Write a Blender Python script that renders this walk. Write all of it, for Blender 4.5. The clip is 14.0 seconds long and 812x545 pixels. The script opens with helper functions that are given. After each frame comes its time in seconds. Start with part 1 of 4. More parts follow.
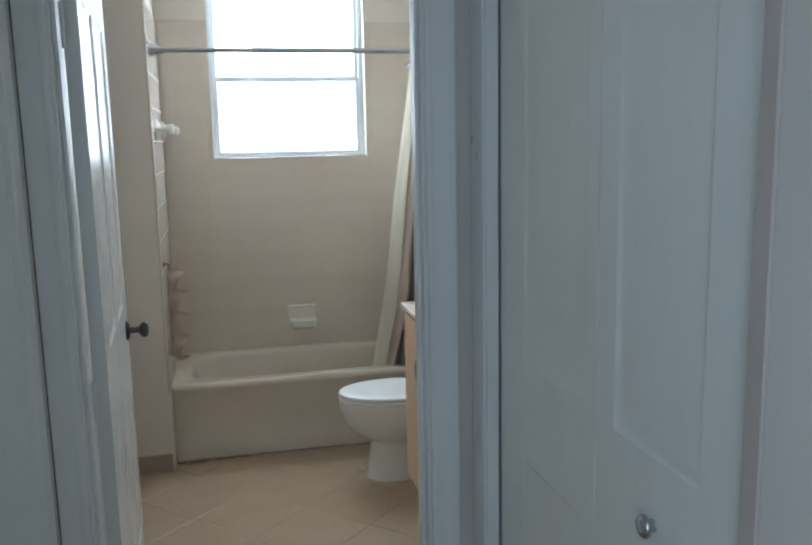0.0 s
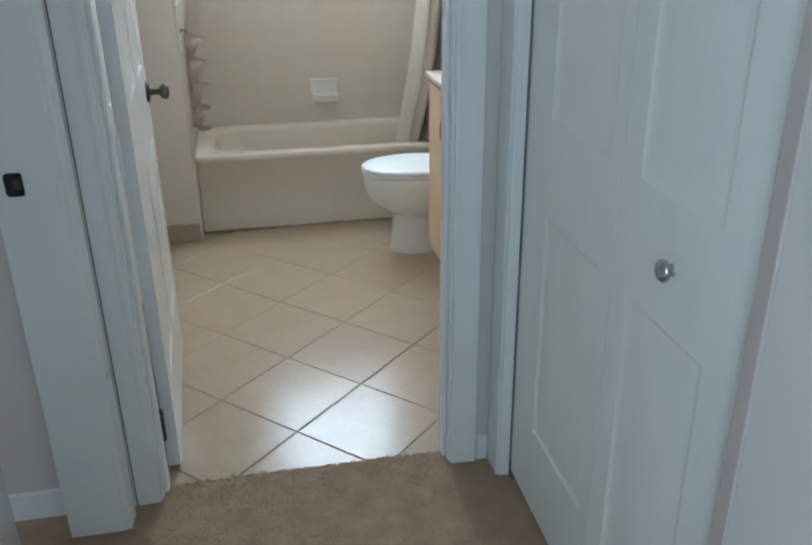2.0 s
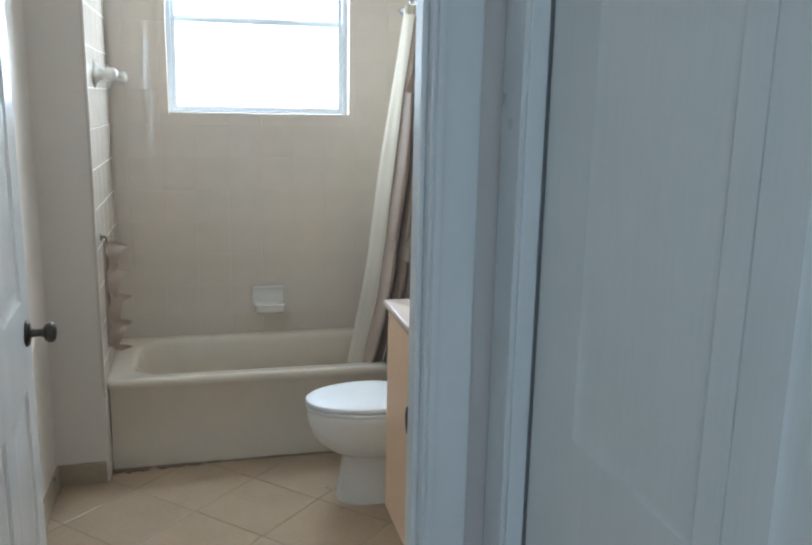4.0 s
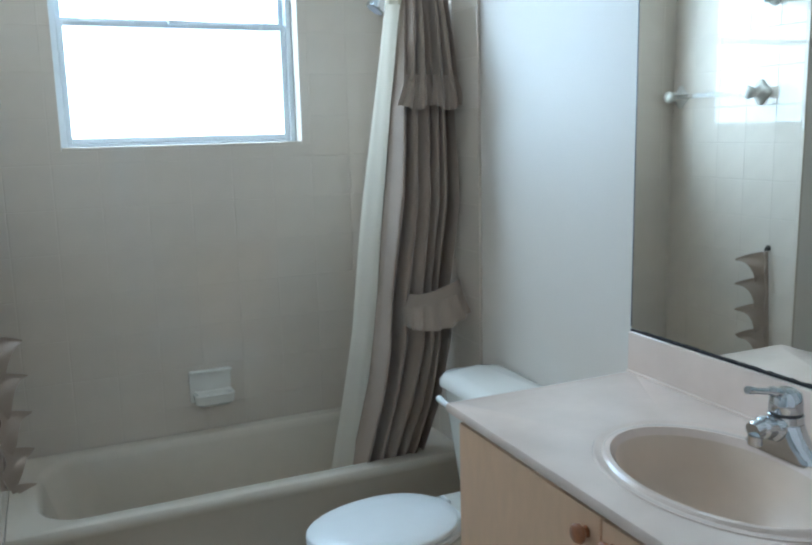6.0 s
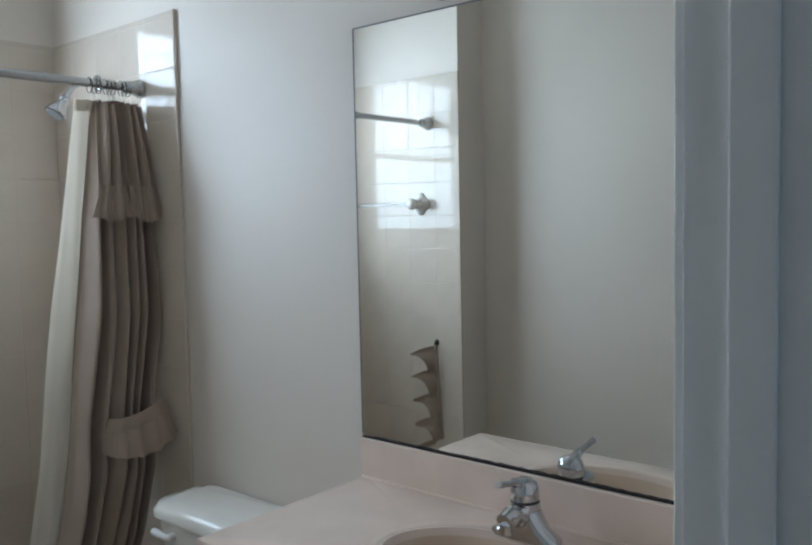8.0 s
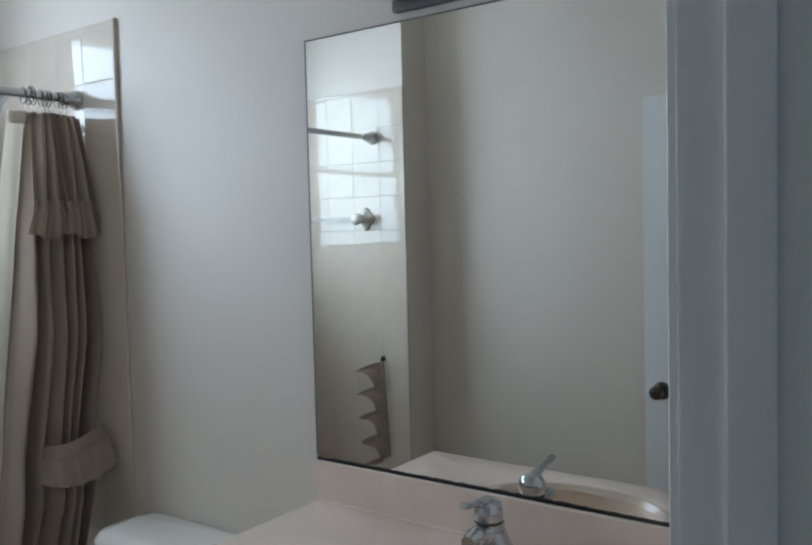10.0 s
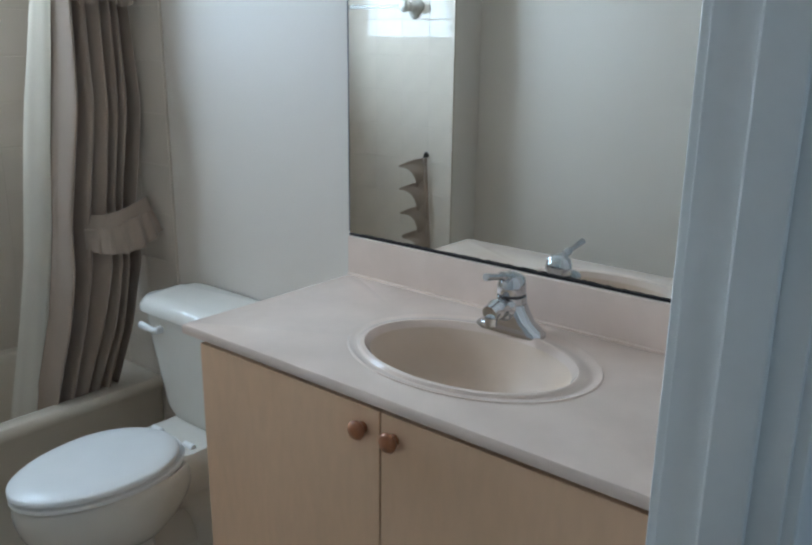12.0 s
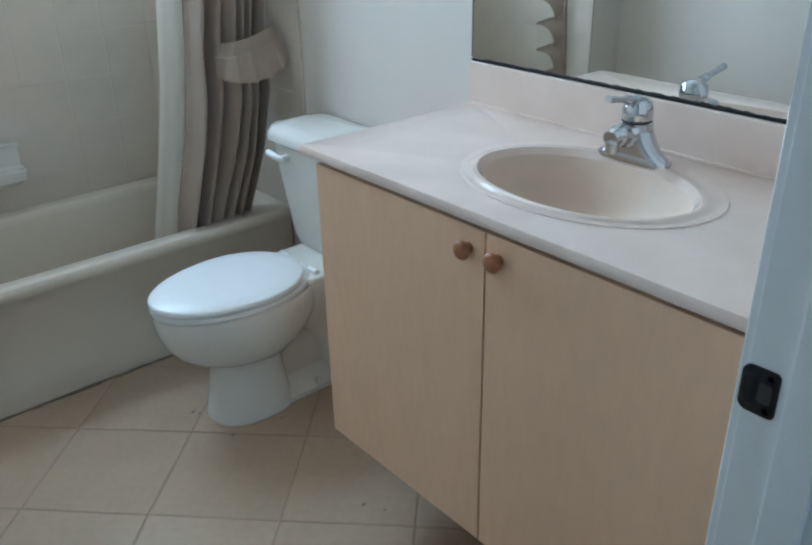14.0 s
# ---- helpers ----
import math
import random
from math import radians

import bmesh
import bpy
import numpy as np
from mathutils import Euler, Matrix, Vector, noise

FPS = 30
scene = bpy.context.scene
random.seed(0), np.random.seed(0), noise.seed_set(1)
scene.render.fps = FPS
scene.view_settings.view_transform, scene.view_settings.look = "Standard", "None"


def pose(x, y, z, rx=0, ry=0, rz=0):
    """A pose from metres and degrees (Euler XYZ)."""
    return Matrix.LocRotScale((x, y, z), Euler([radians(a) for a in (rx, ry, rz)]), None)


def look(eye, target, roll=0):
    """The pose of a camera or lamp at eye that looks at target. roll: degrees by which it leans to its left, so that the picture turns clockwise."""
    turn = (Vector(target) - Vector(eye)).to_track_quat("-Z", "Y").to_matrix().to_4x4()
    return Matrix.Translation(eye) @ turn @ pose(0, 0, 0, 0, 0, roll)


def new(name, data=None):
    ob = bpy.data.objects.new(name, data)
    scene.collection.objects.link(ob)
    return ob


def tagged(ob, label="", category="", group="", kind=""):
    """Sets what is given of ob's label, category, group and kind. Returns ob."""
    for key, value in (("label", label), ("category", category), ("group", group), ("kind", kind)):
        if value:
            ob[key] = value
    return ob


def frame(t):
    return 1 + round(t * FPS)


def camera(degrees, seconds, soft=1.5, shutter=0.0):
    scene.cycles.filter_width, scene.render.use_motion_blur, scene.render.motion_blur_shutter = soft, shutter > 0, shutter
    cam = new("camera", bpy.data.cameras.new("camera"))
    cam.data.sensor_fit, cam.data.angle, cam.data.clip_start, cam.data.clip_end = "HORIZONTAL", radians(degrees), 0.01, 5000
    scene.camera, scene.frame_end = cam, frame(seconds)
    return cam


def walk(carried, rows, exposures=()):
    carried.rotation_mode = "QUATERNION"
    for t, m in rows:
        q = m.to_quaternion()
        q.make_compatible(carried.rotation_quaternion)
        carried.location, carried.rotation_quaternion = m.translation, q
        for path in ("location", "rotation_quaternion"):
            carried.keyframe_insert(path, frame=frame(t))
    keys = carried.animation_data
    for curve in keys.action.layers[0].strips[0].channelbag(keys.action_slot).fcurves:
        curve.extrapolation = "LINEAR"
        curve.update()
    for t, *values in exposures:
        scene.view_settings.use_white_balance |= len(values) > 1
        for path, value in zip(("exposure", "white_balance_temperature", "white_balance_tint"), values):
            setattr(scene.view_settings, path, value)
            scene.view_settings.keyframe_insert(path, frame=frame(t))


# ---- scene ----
cam = camera(53.4, 14.0, soft=2.3)
EXPOSURES = [(0, 0.0, 6150, 11), (0.6, 0.03, 6150, 11), (1.5, 0.6, 6100, 10), (2.2, 0.63, 6050, 10), (3.0, 0.54, 6200, 11), (3.7, 0.4, 6100, 11), (5.8, 0.0, 5350, 3), (6.0, -0.05, 5350, 4), (6.5, -0.48, 5400, 5), (7.0, -0.66, 5650, 9), (7.5, -0.68, 5780, 10), (8.2, -0.62, 5950, 12), (10.5, -0.85, 5950, 12), (11.0, -0.6, 5950, 11), (12.0, -0.22, 5700, 9), (13.0, -0.07, 5550, 7), (14.0, 0.2, 5300, 5)]
PATH = [
    (0, (0.422, -1.929, 1.552), (0.857, -0.005, 1.227), -1.2),
    (0.5, (0.394, -1.946, 1.555), (0.786, -0.014, 1.215), -0.7),
    (1, (0.394, -1.946, 1.523), (0.75, -0.044, 1.016), -1.0),
    (1.5, (0.395, -1.956, 1.477), (0.707, -0.143, 0.692), -0.9),
    (2, (0.414, -1.932, 1.473), (0.759, -0.139, 0.658), -0.7),
    (2.5, (0.439, -1.901, 1.495), (0.777, -0.056, 0.801), -1.0),
    (3, (0.492, -1.769, 1.547), (0.866, 0.153, 1.139), -0.3),
    (3.5, (0.52, -1.555, 1.542), (1.082, 0.327, 1.164), 1.2),
    (3.7, (0.535, -1.466, 1.542), (1.019, 0.431, 1.134), 1.2),
    (5.8, (0.369, -0.438, 1.53), (1.019, 1.406, 1.108), -0.2),
    (6, (0.336, -0.367, 1.503), (1.13, 1.436, 1.156), -1.4),
    (6.5, (0.237, -0.284, 1.511), (1.336, 1.369, 1.268), -0.6),
    (7, (0.169, -0.22, 1.546), (1.587, 1.179, 1.367), -1.3),
    (7.5, (0.171, -0.231, 1.55), (1.607, 1.154, 1.413), -0.2),
    (8, (0.153, -0.234, 1.558), (1.671, 1.061, 1.424), -1.2),
    (8.2, (0.148, -0.231, 1.57), (1.69, 1.039, 1.481), -0.7),
    (10.3, (0.151, -0.17, 1.559), (1.778, 0.987, 1.44), -1.4),
    (10.5, (0.166, -0.17, 1.551), (1.777, 1.002, 1.372), -1.3),
    (11, (0.167, -0.181, 1.525), (1.739, 1.014, 1.205), -1.1),
    (11.5, (0.169, -0.188, 1.506), (1.668, 1.07, 1.095), -0.4),
    (12, (0.181, -0.201, 1.475), (1.663, 1.024, 0.925), 0.6),
    (12.5, (0.201, -0.209, 1.448), (1.614, 1.032, 0.766), 0.3),
    (13, (0.21, -0.221, 1.43), (1.555, 1.049, 0.669), 0.3),
    (13.5, (0.218, -0.232, 1.409), (1.47, 1.077, 0.562), -0.3),
    (14, (0.221, -0.237, 1.409), (1.37, 1.142, 0.528), -1.2),
]
walk(cam, [(t, look(e, g, r)) for t, e, g, r in PATH], EXPOSURES)


# ---- light ----
world = bpy.data.worlds.new("sky")
scene.world = world
world.use_nodes = True
wn = world.node_tree.nodes
sky = wn.new("ShaderNodeTexSky")
sky.sky_type, sky.sun_disc = "NISHITA", False
sky.sun_elevation, sky.sun_rotation = radians(48), radians(150)
wn["Background"].inputs[1].default_value = 0.12
world.node_tree.links.new(sky.outputs[0], wn["Background"].inputs[0])

sun = new("sun", bpy.data.lights.new("sun", "SUN"))
sun.data.energy, sun.data.angle, sun.data.color = 2.5, radians(0.6), (1, 0.95, 0.88)
sun.matrix_world = look((1, -6, 7), (0, 0, 0))


def window_lamp(name, at, towards, wide, high, watts, colour, spread=180):
    lamp = new(name, bpy.data.lights.new(name, "AREA"))
    lamp.data.shape, lamp.data.size, lamp.data.size_y = "RECTANGLE", wide, high
    lamp.data.energy, lamp.data.color, lamp.data.spread = watts, colour, radians(spread)
    lamp.matrix_world = look(at, towards)
    return lamp


HALL_X, WIN_X = -0.06, 0.82
window_lamp("bathroom_daylight", (WIN_X, 2.800, 1.91), (WIN_X, 0, 1.91), 0.845, 0.895, 32, (0.725, 0.885, 1.0))
# added, out of view: lights the closet doors and leaves the jambs dim
window_lamp("hall_unseen_fill", (HALL_X, -2.95, 1.55), (1.5, -2.95, 1.45), 1.1, 1.3, 32, (0.55, 0.80, 1.0))
# added, out of view: fills the bedroom behind the ajar door
window_lamp("bedroom_unseen_fill", (-2.93, -1.25, 1.6), (0, -1.25, 1.2), 0.9, 1.3, 12, (0.68, 0.86, 1.0))



# ---- materials ----
def mat(name, colour, rough=0.5, metal=0.0, fine=120.0, broad=4.0, vary=0.06, bump=0.08, coat=0.0, tint=None, stretch=(1, 1, 1), per_piece=0.0, depth=0.002, spec=0.5, sheen=0.0, thin=0.0):
    """A surface with a fine grain and broad stains, in metres of the object's own space."""
    m = bpy.data.materials.new(name)
    m.use_nodes = True
    nt = m.node_tree
    n, link = nt.nodes, nt.links.new
    p = n["Principled BSDF"]
    tc = n.new("ShaderNodeTexCoord")
    mp = n.new("ShaderNodeMapping")
    mp.inputs["Scale"].default_value = stretch
    link(tc.outputs["Object"], mp.inputs["Vector"])
    a, b = n.new("ShaderNodeTexNoise"), n.new("ShaderNodeTexNoise")
    a.inputs["Scale"].default_value, a.inputs["Detail"].default_value = fine, 4
    b.inputs["Scale"].default_value, b.inputs["Detail"].default_value = broad, 5
    link(mp.outputs[0], a.inputs["Vector"])
    link(mp.outputs[0], b.inputs["Vector"])
    add = n.new("ShaderNodeMath")
    add.operation = "ADD"
    link(a.outputs["Fac"], add.inputs[0])
    link(b.outputs["Fac"], add.inputs[1])
    value = add.outputs[0]
    if per_piece:
        oi = n.new("ShaderNodeObjectInfo")
        ma = n.new("ShaderNodeMath")
        ma.operation, ma.inputs[1].default_value = "MULTIPLY_ADD", per_piece
        link(oi.outputs["Random"], ma.inputs[0])
        link(value, ma.inputs[2])
        value = ma.outputs[0]
    ramp = n.new("ShaderNodeMapRange")
    ramp.inputs["From Min"].default_value, ramp.inputs["From Max"].default_value = 0.6, 1.4 + per_piece
    link(value, ramp.inputs["Value"])
    mix = n.new("ShaderNodeMix")
    mix.data_type = "RGBA"
    low = tint or [c * (1 - vary) for c in colour]
    high = [min(1, c * (1 + vary)) for c in colour]
    mix.inputs["A"].default_value, mix.inputs["B"].default_value = (*low, 1), (*high, 1)
    link(ramp.outputs[0], mix.inputs["Factor"])
    link(mix.outputs["Result"], p.inputs["Base Color"])
    rr = n.new("ShaderNodeMapRange")
    rr.inputs["To Min"].default_value, rr.inputs["To Max"].default_value = max(0, rough * 0.8), min(1, rough * 1.2)
    link(b.outputs["Fac"], rr.inputs["Value"])
    link(rr.outputs[0], p.inputs["Roughness"])
    p.inputs["Metallic"].default_value, p.inputs["Coat Weight"].default_value = metal, coat
    p.inputs["Coat Roughness"].default_value = 0.06
    p.inputs["Specular IOR Level"].default_value = spec
    p.inputs["Sheen Weight"].default_value = sheen
    if bump:
        bp = n.new("ShaderNodeBump")
        bp.inputs["Strength"].default_value, bp.inputs["Distance"].default_value = bump, depth
        link(a.outputs["Fac"], bp.inputs["Height"])
        link(bp.outputs[0], p.inputs["Normal"])
    if thin:
        tr, mx = n.new("ShaderNodeBsdfTranslucent"), n.new("ShaderNodeMixShader")
        link(mix.outputs["Result"], tr.inputs["Color"])
        mx.inputs[0].default_value = thin
        link(p.outputs[0], mx.inputs[1])
        link(tr.outputs[0], mx.inputs[2])
        link(mx.outputs[0], n["Material Output"].inputs["Surface"])
    return m


WALL = mat("painted_wall", (0.72, 0.645, 0.565), 0.5, fine=260, broad=1.6, vary=0.03, bump=0.18)
# darker and pinker than the trim and the hall wall
STRIP = mat("dull_pink_strip", (0.50, 0.415, 0.375), 0.6, fine=200, broad=3, vary=0.04)
HALLWALL = mat("hall_paint", (0.66, 0.595, 0.55), 0.6, fine=260, broad=1.6, vary=0.03, bump=0.18)
CEIL = mat("ceiling_paint", (0.72, 0.70, 0.66), 0.8, fine=90, broad=2, vary=0.03, bump=0.5)
TRIM = mat("gloss_white_trim", (0.80, 0.79, 0.77), 0.3, fine=60, broad=3, vary=0.02, bump=0.0)
DOOR = mat("gloss_white_door", (0.80, 0.80, 0.78), 0.2, fine=30, broad=2.5, vary=0.03, bump=0.07, stretch=(6, 6, 0.5), depth=0.003)
CLOSET = mat("closet_door_paint", (0.78, 0.77, 0.73), 0.38, fine=34, broad=2.5, vary=0.03, bump=0.1, stretch=(6, 6, 0.4), depth=0.003)
WTILE = mat("glazed_wall_tile", (0.66, 0.57, 0.475), 0.03, fine=9, broad=6, vary=0.03, bump=0.0, per_piece=0.1, spec=0.75)
GROUT = mat("wall_grout", (0.615, 0.53, 0.44), 0.45, fine=300, broad=8, vary=0.05, spec=0.3)
FTILE = mat("floor_tile_glaze", (0.455, 0.336, 0.228), 0.21, fine=45, broad=7, vary=0.09, bump=0.05, per_piece=0.25, spec=0.22)
FGROUT = mat("floor_grout", (0.33, 0.245, 0.165), 0.9, fine=200, broad=9, vary=0.2)
CARPET = mat("carpet_pile", (0.38, 0.240, 0.138), 0.95, fine=300, broad=14, vary=0.32, bump=0.7, depth=0.006, sheen=0.2)
TUB = mat("tub_enamel", (0.66, 0.57, 0.46), 0.12, fine=25, broad=3, vary=0.025, bump=0.0)
CHINA = mat("white_china", (0.76, 0.72, 0.65), 0.08, fine=20, broad=4, vary=0.02, bump=0.0)
SEAT = mat("white_seat_plastic", (0.83, 0.82, 0.80), 0.38, fine=20, broad=4, vary=0.02, bump=0.0)
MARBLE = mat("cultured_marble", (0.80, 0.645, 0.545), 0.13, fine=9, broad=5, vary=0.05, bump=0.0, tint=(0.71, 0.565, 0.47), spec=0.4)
# tanner and darker than the slab's marble
BASIN = mat("tan_basin_marble", (0.68, 0.52, 0.39), 0.45, fine=9, broad=5, vary=0.06, bump=0.0, spec=0.25)
MAPLE = mat("maple_laminate", (0.76, 0.50, 0.315), 0.42, fine=40, broad=7, vary=0.055, bump=0.02, stretch=(1.5, 1.5, 0.45))
# near-black: puts shade into recessed parts, also colours the stopper and mirror spots
DARK = mat("recess_shade_dark_parts", (0.06, 0.05, 0.045), 0.8, fine=120, broad=9, vary=0.2)
KNOBWOOD = mat("stained_knob_wood", (0.36, 0.135, 0.055), 0.4, fine=90, broad=30, vary=0.2)
CHROME = mat("polished_chrome", (0.60, 0.61, 0.63), 0.07, 1.0, fine=60, broad=14, vary=0.03, bump=0.0)
STEEL = mat("brushed_rod_steel", (0.48, 0.49, 0.50), 0.24, 1.0, fine=240, broad=14, vary=0.05, bump=0.02)
PEWTER = mat("aged_pewter", (0.10, 0.09, 0.08), 0.34, 1.0, fine=120, broad=30, vary=0.25)
BLACKMETAL = mat("oil_rubbed_plate", (0.025, 0.024, 0.026), 0.36, 0.6, fine=160, broad=40, vary=0.2)
FABRIC = mat("taupe_curtain_cloth", (0.41, 0.312, 0.24), 0.85, fine=700, broad=5, vary=0.09, bump=0.4, depth=0.001, sheen=0.3, thin=0.12)
LINER = mat("white_liner", (0.82, 0.77, 0.69), 0.5, fine=200, broad=4, vary=0.03, bump=0.06, thin=0.55)
ALU = mat("white_window_frame", (0.72, 0.75, 0.77), 0.35, fine=90, broad=6, vary=0.04, bump=0.02)
BASE = mat("baseboard_tile", (0.40, 0.325, 0.235), 0.3, fine=60, broad=8, vary=0.1, bump=0.05)
GAP = mat("caulk_stain", (0.24, 0.19, 0.13), 0.9, fine=90, broad=30, vary=0.3)
GREY = mat("grey_fixture_enamel", (0.16, 0.15, 0.15), 0.4, fine=60, broad=8, vary=0.08)
GROUND = mat("lawn", (0.09, 0.13, 0.05), 0.95, fine=8, broad=0.4, vary=0.4, bump=0.5, depth=0.03)

MIRROR = bpy.data.materials.new("silvered_mirror")
MIRROR.use_nodes = True
_p = MIRROR.node_tree.nodes["Principled BSDF"]
_p.inputs["Base Color"].default_value = (0.93, 0.95, 0.93, 1)
_p.inputs["Metallic"].default_value, _p.inputs["Roughness"].default_value = 1, 0.005
GLASS = bpy.data.materials.new("window_glass")
GLASS.use_nodes = True
_p = GLASS.node_tree.nodes["Principled BSDF"]
_p.inputs["Transmission Weight"].default_value, _p.inputs["Roughness"].default_value, _p.inputs["IOR"].default_value = 1, 0.02, 1.45

# ---- builders ----
ORIGIN = {}


def thing(name, at, label, category, group=""):
    ob = new(name)
    ob.empty_display_size = 0.05
    ob.location = at
    ORIGIN[ob] = Vector(at)
    return tagged(ob, label, category, group)


def finish(name, bm, material, smooth):
    bmesh.ops.recalc_face_normals(bm, faces=bm.faces)
    me = bpy.data.meshes.new(name)
    bm.to_mesh(me)
    bm.free()
    me.materials.append(material)
    if smooth:
        me.shade_smooth()
        me.set_sharp_from_angle(angle=radians(smooth))
    return me


def part(name, bm, material, parent, label="", smooth=0):
    """Links a bmesh given in world metres as one mesh under a thing or a part."""
    o = ORIGIN[parent]
    bmesh.ops.translate(bm, vec=-o, verts=bm.verts)
    ob = new(name, finish(name, bm, material, smooth))
    ob.parent = parent
    ORIGIN[ob] = o
    return tagged(ob, label)


def solid(name, bm, material, label="", category="", kind="structure", smooth=0):
    """A single-mesh thing or piece of the setting, in world metres."""
    ob = new(name, finish(name, bm, material, smooth))
    ORIGIN[ob] = Vector((0, 0, 0))
    return tagged(ob, label, category, "", kind)


def box(bm, lo, hi, bevel=0.0):
    r = bmesh.ops.create_cube(bm, size=1)
    c, s = [(a + b) / 2 for a, b in zip(lo, hi)], [b - a for a, b in zip(lo, hi)]
    bmesh.ops.scale(bm, vec=s, verts=r["verts"])
    bmesh.ops.translate(bm, vec=c, verts=r["verts"])
    if bevel:
        edges = list({e for v in r["verts"] for e in v.link_edges})
        bmesh.ops.bevel(bm, geom=edges, offset=bevel, segments=2, affect="EDGES", profile=0.6)
    return bm


def boxes(*items, bevel=0.0):
    bm = bmesh.new()
    for lo, hi in items:
        box(bm, lo, hi, bevel)
    return bm


def loft(rings, close=True, caps=(True, True), bm=None):
    """Skins rings of points, all of one length."""
    bm = bm or bmesh.new()
    vs = [[bm.verts.new(p) for p in ring] for ring in rings]
    n = len(vs[0])
    for a, b in zip(vs, vs[1:]):
        for i in range(n if close else n - 1):
            j = (i + 1) % n
            bm.faces.new((a[i], a[j], b[j], b[i]))
    if close and caps[0]:
        bm.faces.new(vs[0])
    if close and caps[1]:
        bm.faces.new(vs[-1])
    return bm


def turned(profile, at, axis="z", seg=24, squash=(1, 1)):
    """A lathe: profile of (radius, along), turned round an axis through at."""
    rings = []
    for r, h in profile:
        ring = []
        for i in range(seg):
            a = 2 * math.pi * i / seg
            u, v = r * math.cos(a) * squash[0], r * math.sin(a) * squash[1]
            p = {"z": (u, v, h), "x": (h, u, v), "y": (u, h, v)}[axis]
            ring.append(Vector(at) + Vector(p))
        rings.append(ring)
    return loft(rings)


def tube(points, radius, seg=12, bm=None):
    """A round bar along points; radius is one number or one a point."""
    pts = [Vector(p) for p in points]
    rings, up = [], None
    for i, p in enumerate(pts):
        d = (pts[min(i + 1, len(pts) - 1)] - pts[max(i - 1, 0)]).normalized()
        ref = Vector((0, 0, 1)) if abs(d.z) < 0.9 else Vector((1, 0, 0))
        if up is None:
            up = (ref - d * ref.dot(d)).normalized()
        up = (up - d * up.dot(d)).normalized()
        side = d.cross(up)
        r = radius[i] if isinstance(radius, (list, tuple)) else radius
        rings.append([p + (up * math.cos(2 * math.pi * k / seg) + side * math.sin(2 * math.pi * k / seg)) * r for k in range(seg)])
    return loft(rings, bm=bm)


def smooth_path(points, steps=6):
    """Catmull-Rom through points."""
    p = [Vector(q) for q in points]
    p = [p[0] * 2 - p[1]] + p + [p[-1] * 2 - p[-2]]
    out = []
    for i in range(1, len(p) - 2):
        for k in range(steps):
            t = k / steps
            a, b, c, d = p[i - 1:i + 3]
            out.append(0.5 * (2 * b + (c - a) * t + (2 * a - 5 * b + 4 * c - d) * t * t + (3 * b - a - 3 * c + d) * t ** 3))
    return out + [p[-2]]


def lerp_table(table, x):
    """Linear interpolation in rows of (x, value), x rising."""
    return float(np.interp(x, [r[0] for r in table], [r[1] for r in table]))

# ---- the setting ----
XL, XT, XR = -0.065, 0.135, 1.60          # room's west wall, tub's west wall, east wall
YF, YS, YB = 0.055, 1.922, 2.655         # front wall's inner face, stub wall's face, back wall
DL, DR, DH = 0.09, 0.893, 2.04           # bathroom door opening
HL, HR = 0.000, 1.02                     # hall walls
CEILING = 2.74
WX0, WX1, WZ0, WZ1 = 0.394, 1.243, 1.460, 2.36

ground = solid("ground", boxes(((-60, -60, -0.6), (60, 60, -0.5))), GROUND, "plain lawn round the house", "ground")
tile_bed = solid("floor", boxes(((XL - 0.1, 0.0, -0.12), (XR + 0.1, YB + 0.1, -0.002))), FGROUT, "beige square ceramic tiles laid diagonally with dark grout", "floor")
carpet = solid("floor_carpet", boxes(((-3.0, -4.6, -0.12), (HR + 0.7, -0.004, 0.004))), CARPET, "tan short-pile carpet in the hall", "carpet")
solid("ceiling", boxes(((-3.1, -4.7, CEILING), (HR + 0.8, YB + 0.25, CEILING + 0.1))), CEIL, "white textured ceiling", "ceiling")

solid("wall_north", boxes(((XL - 0.1, YB, 0), (WX0, YB + 0.2, CEILING)), ((WX1, YB, 0), (XR + 0.12, YB + 0.2, CEILING)),
      ((WX0, YB, 0), (WX1, YB + 0.2, WZ0)), ((WX0, YB, WZ1), (WX1, YB + 0.2, CEILING))), WALL, "cream painted wall with the bathroom window", "wall")
solid("wall_east", boxes(((XR, YF, 0), (XR + 0.12, YB, CEILING))), WALL, "cream painted wall behind vanity and toilet", "wall")
solid("wall_west", boxes(((XL - 0.12, YF, 0), (XL, YB, CEILING))), WALL, "cream painted wall behind the open door", "wall")
solid("wall_stub", boxes(((XL, YS, 0), (XT - 0.008, YB, CEILING))), WALL, "cream painted stub wall at the tub's end", "wall")
solid("wall_south", boxes(((-3.0, -0.055, 0), (DL - 0.02, YF, CEILING)), ((DR + 0.02, -0.055, 0), (XR + 0.12, YF, CEILING)),
      ((DL - 0.02, -0.055, DH + 0.02), (DR + 0.02, YF, CEILING))), HALLWALL, "painted wall with the bathroom doorway", "wall")
LD0, LD1 = -0.96, -0.165                 # bedroom doorway in the hall's west wall
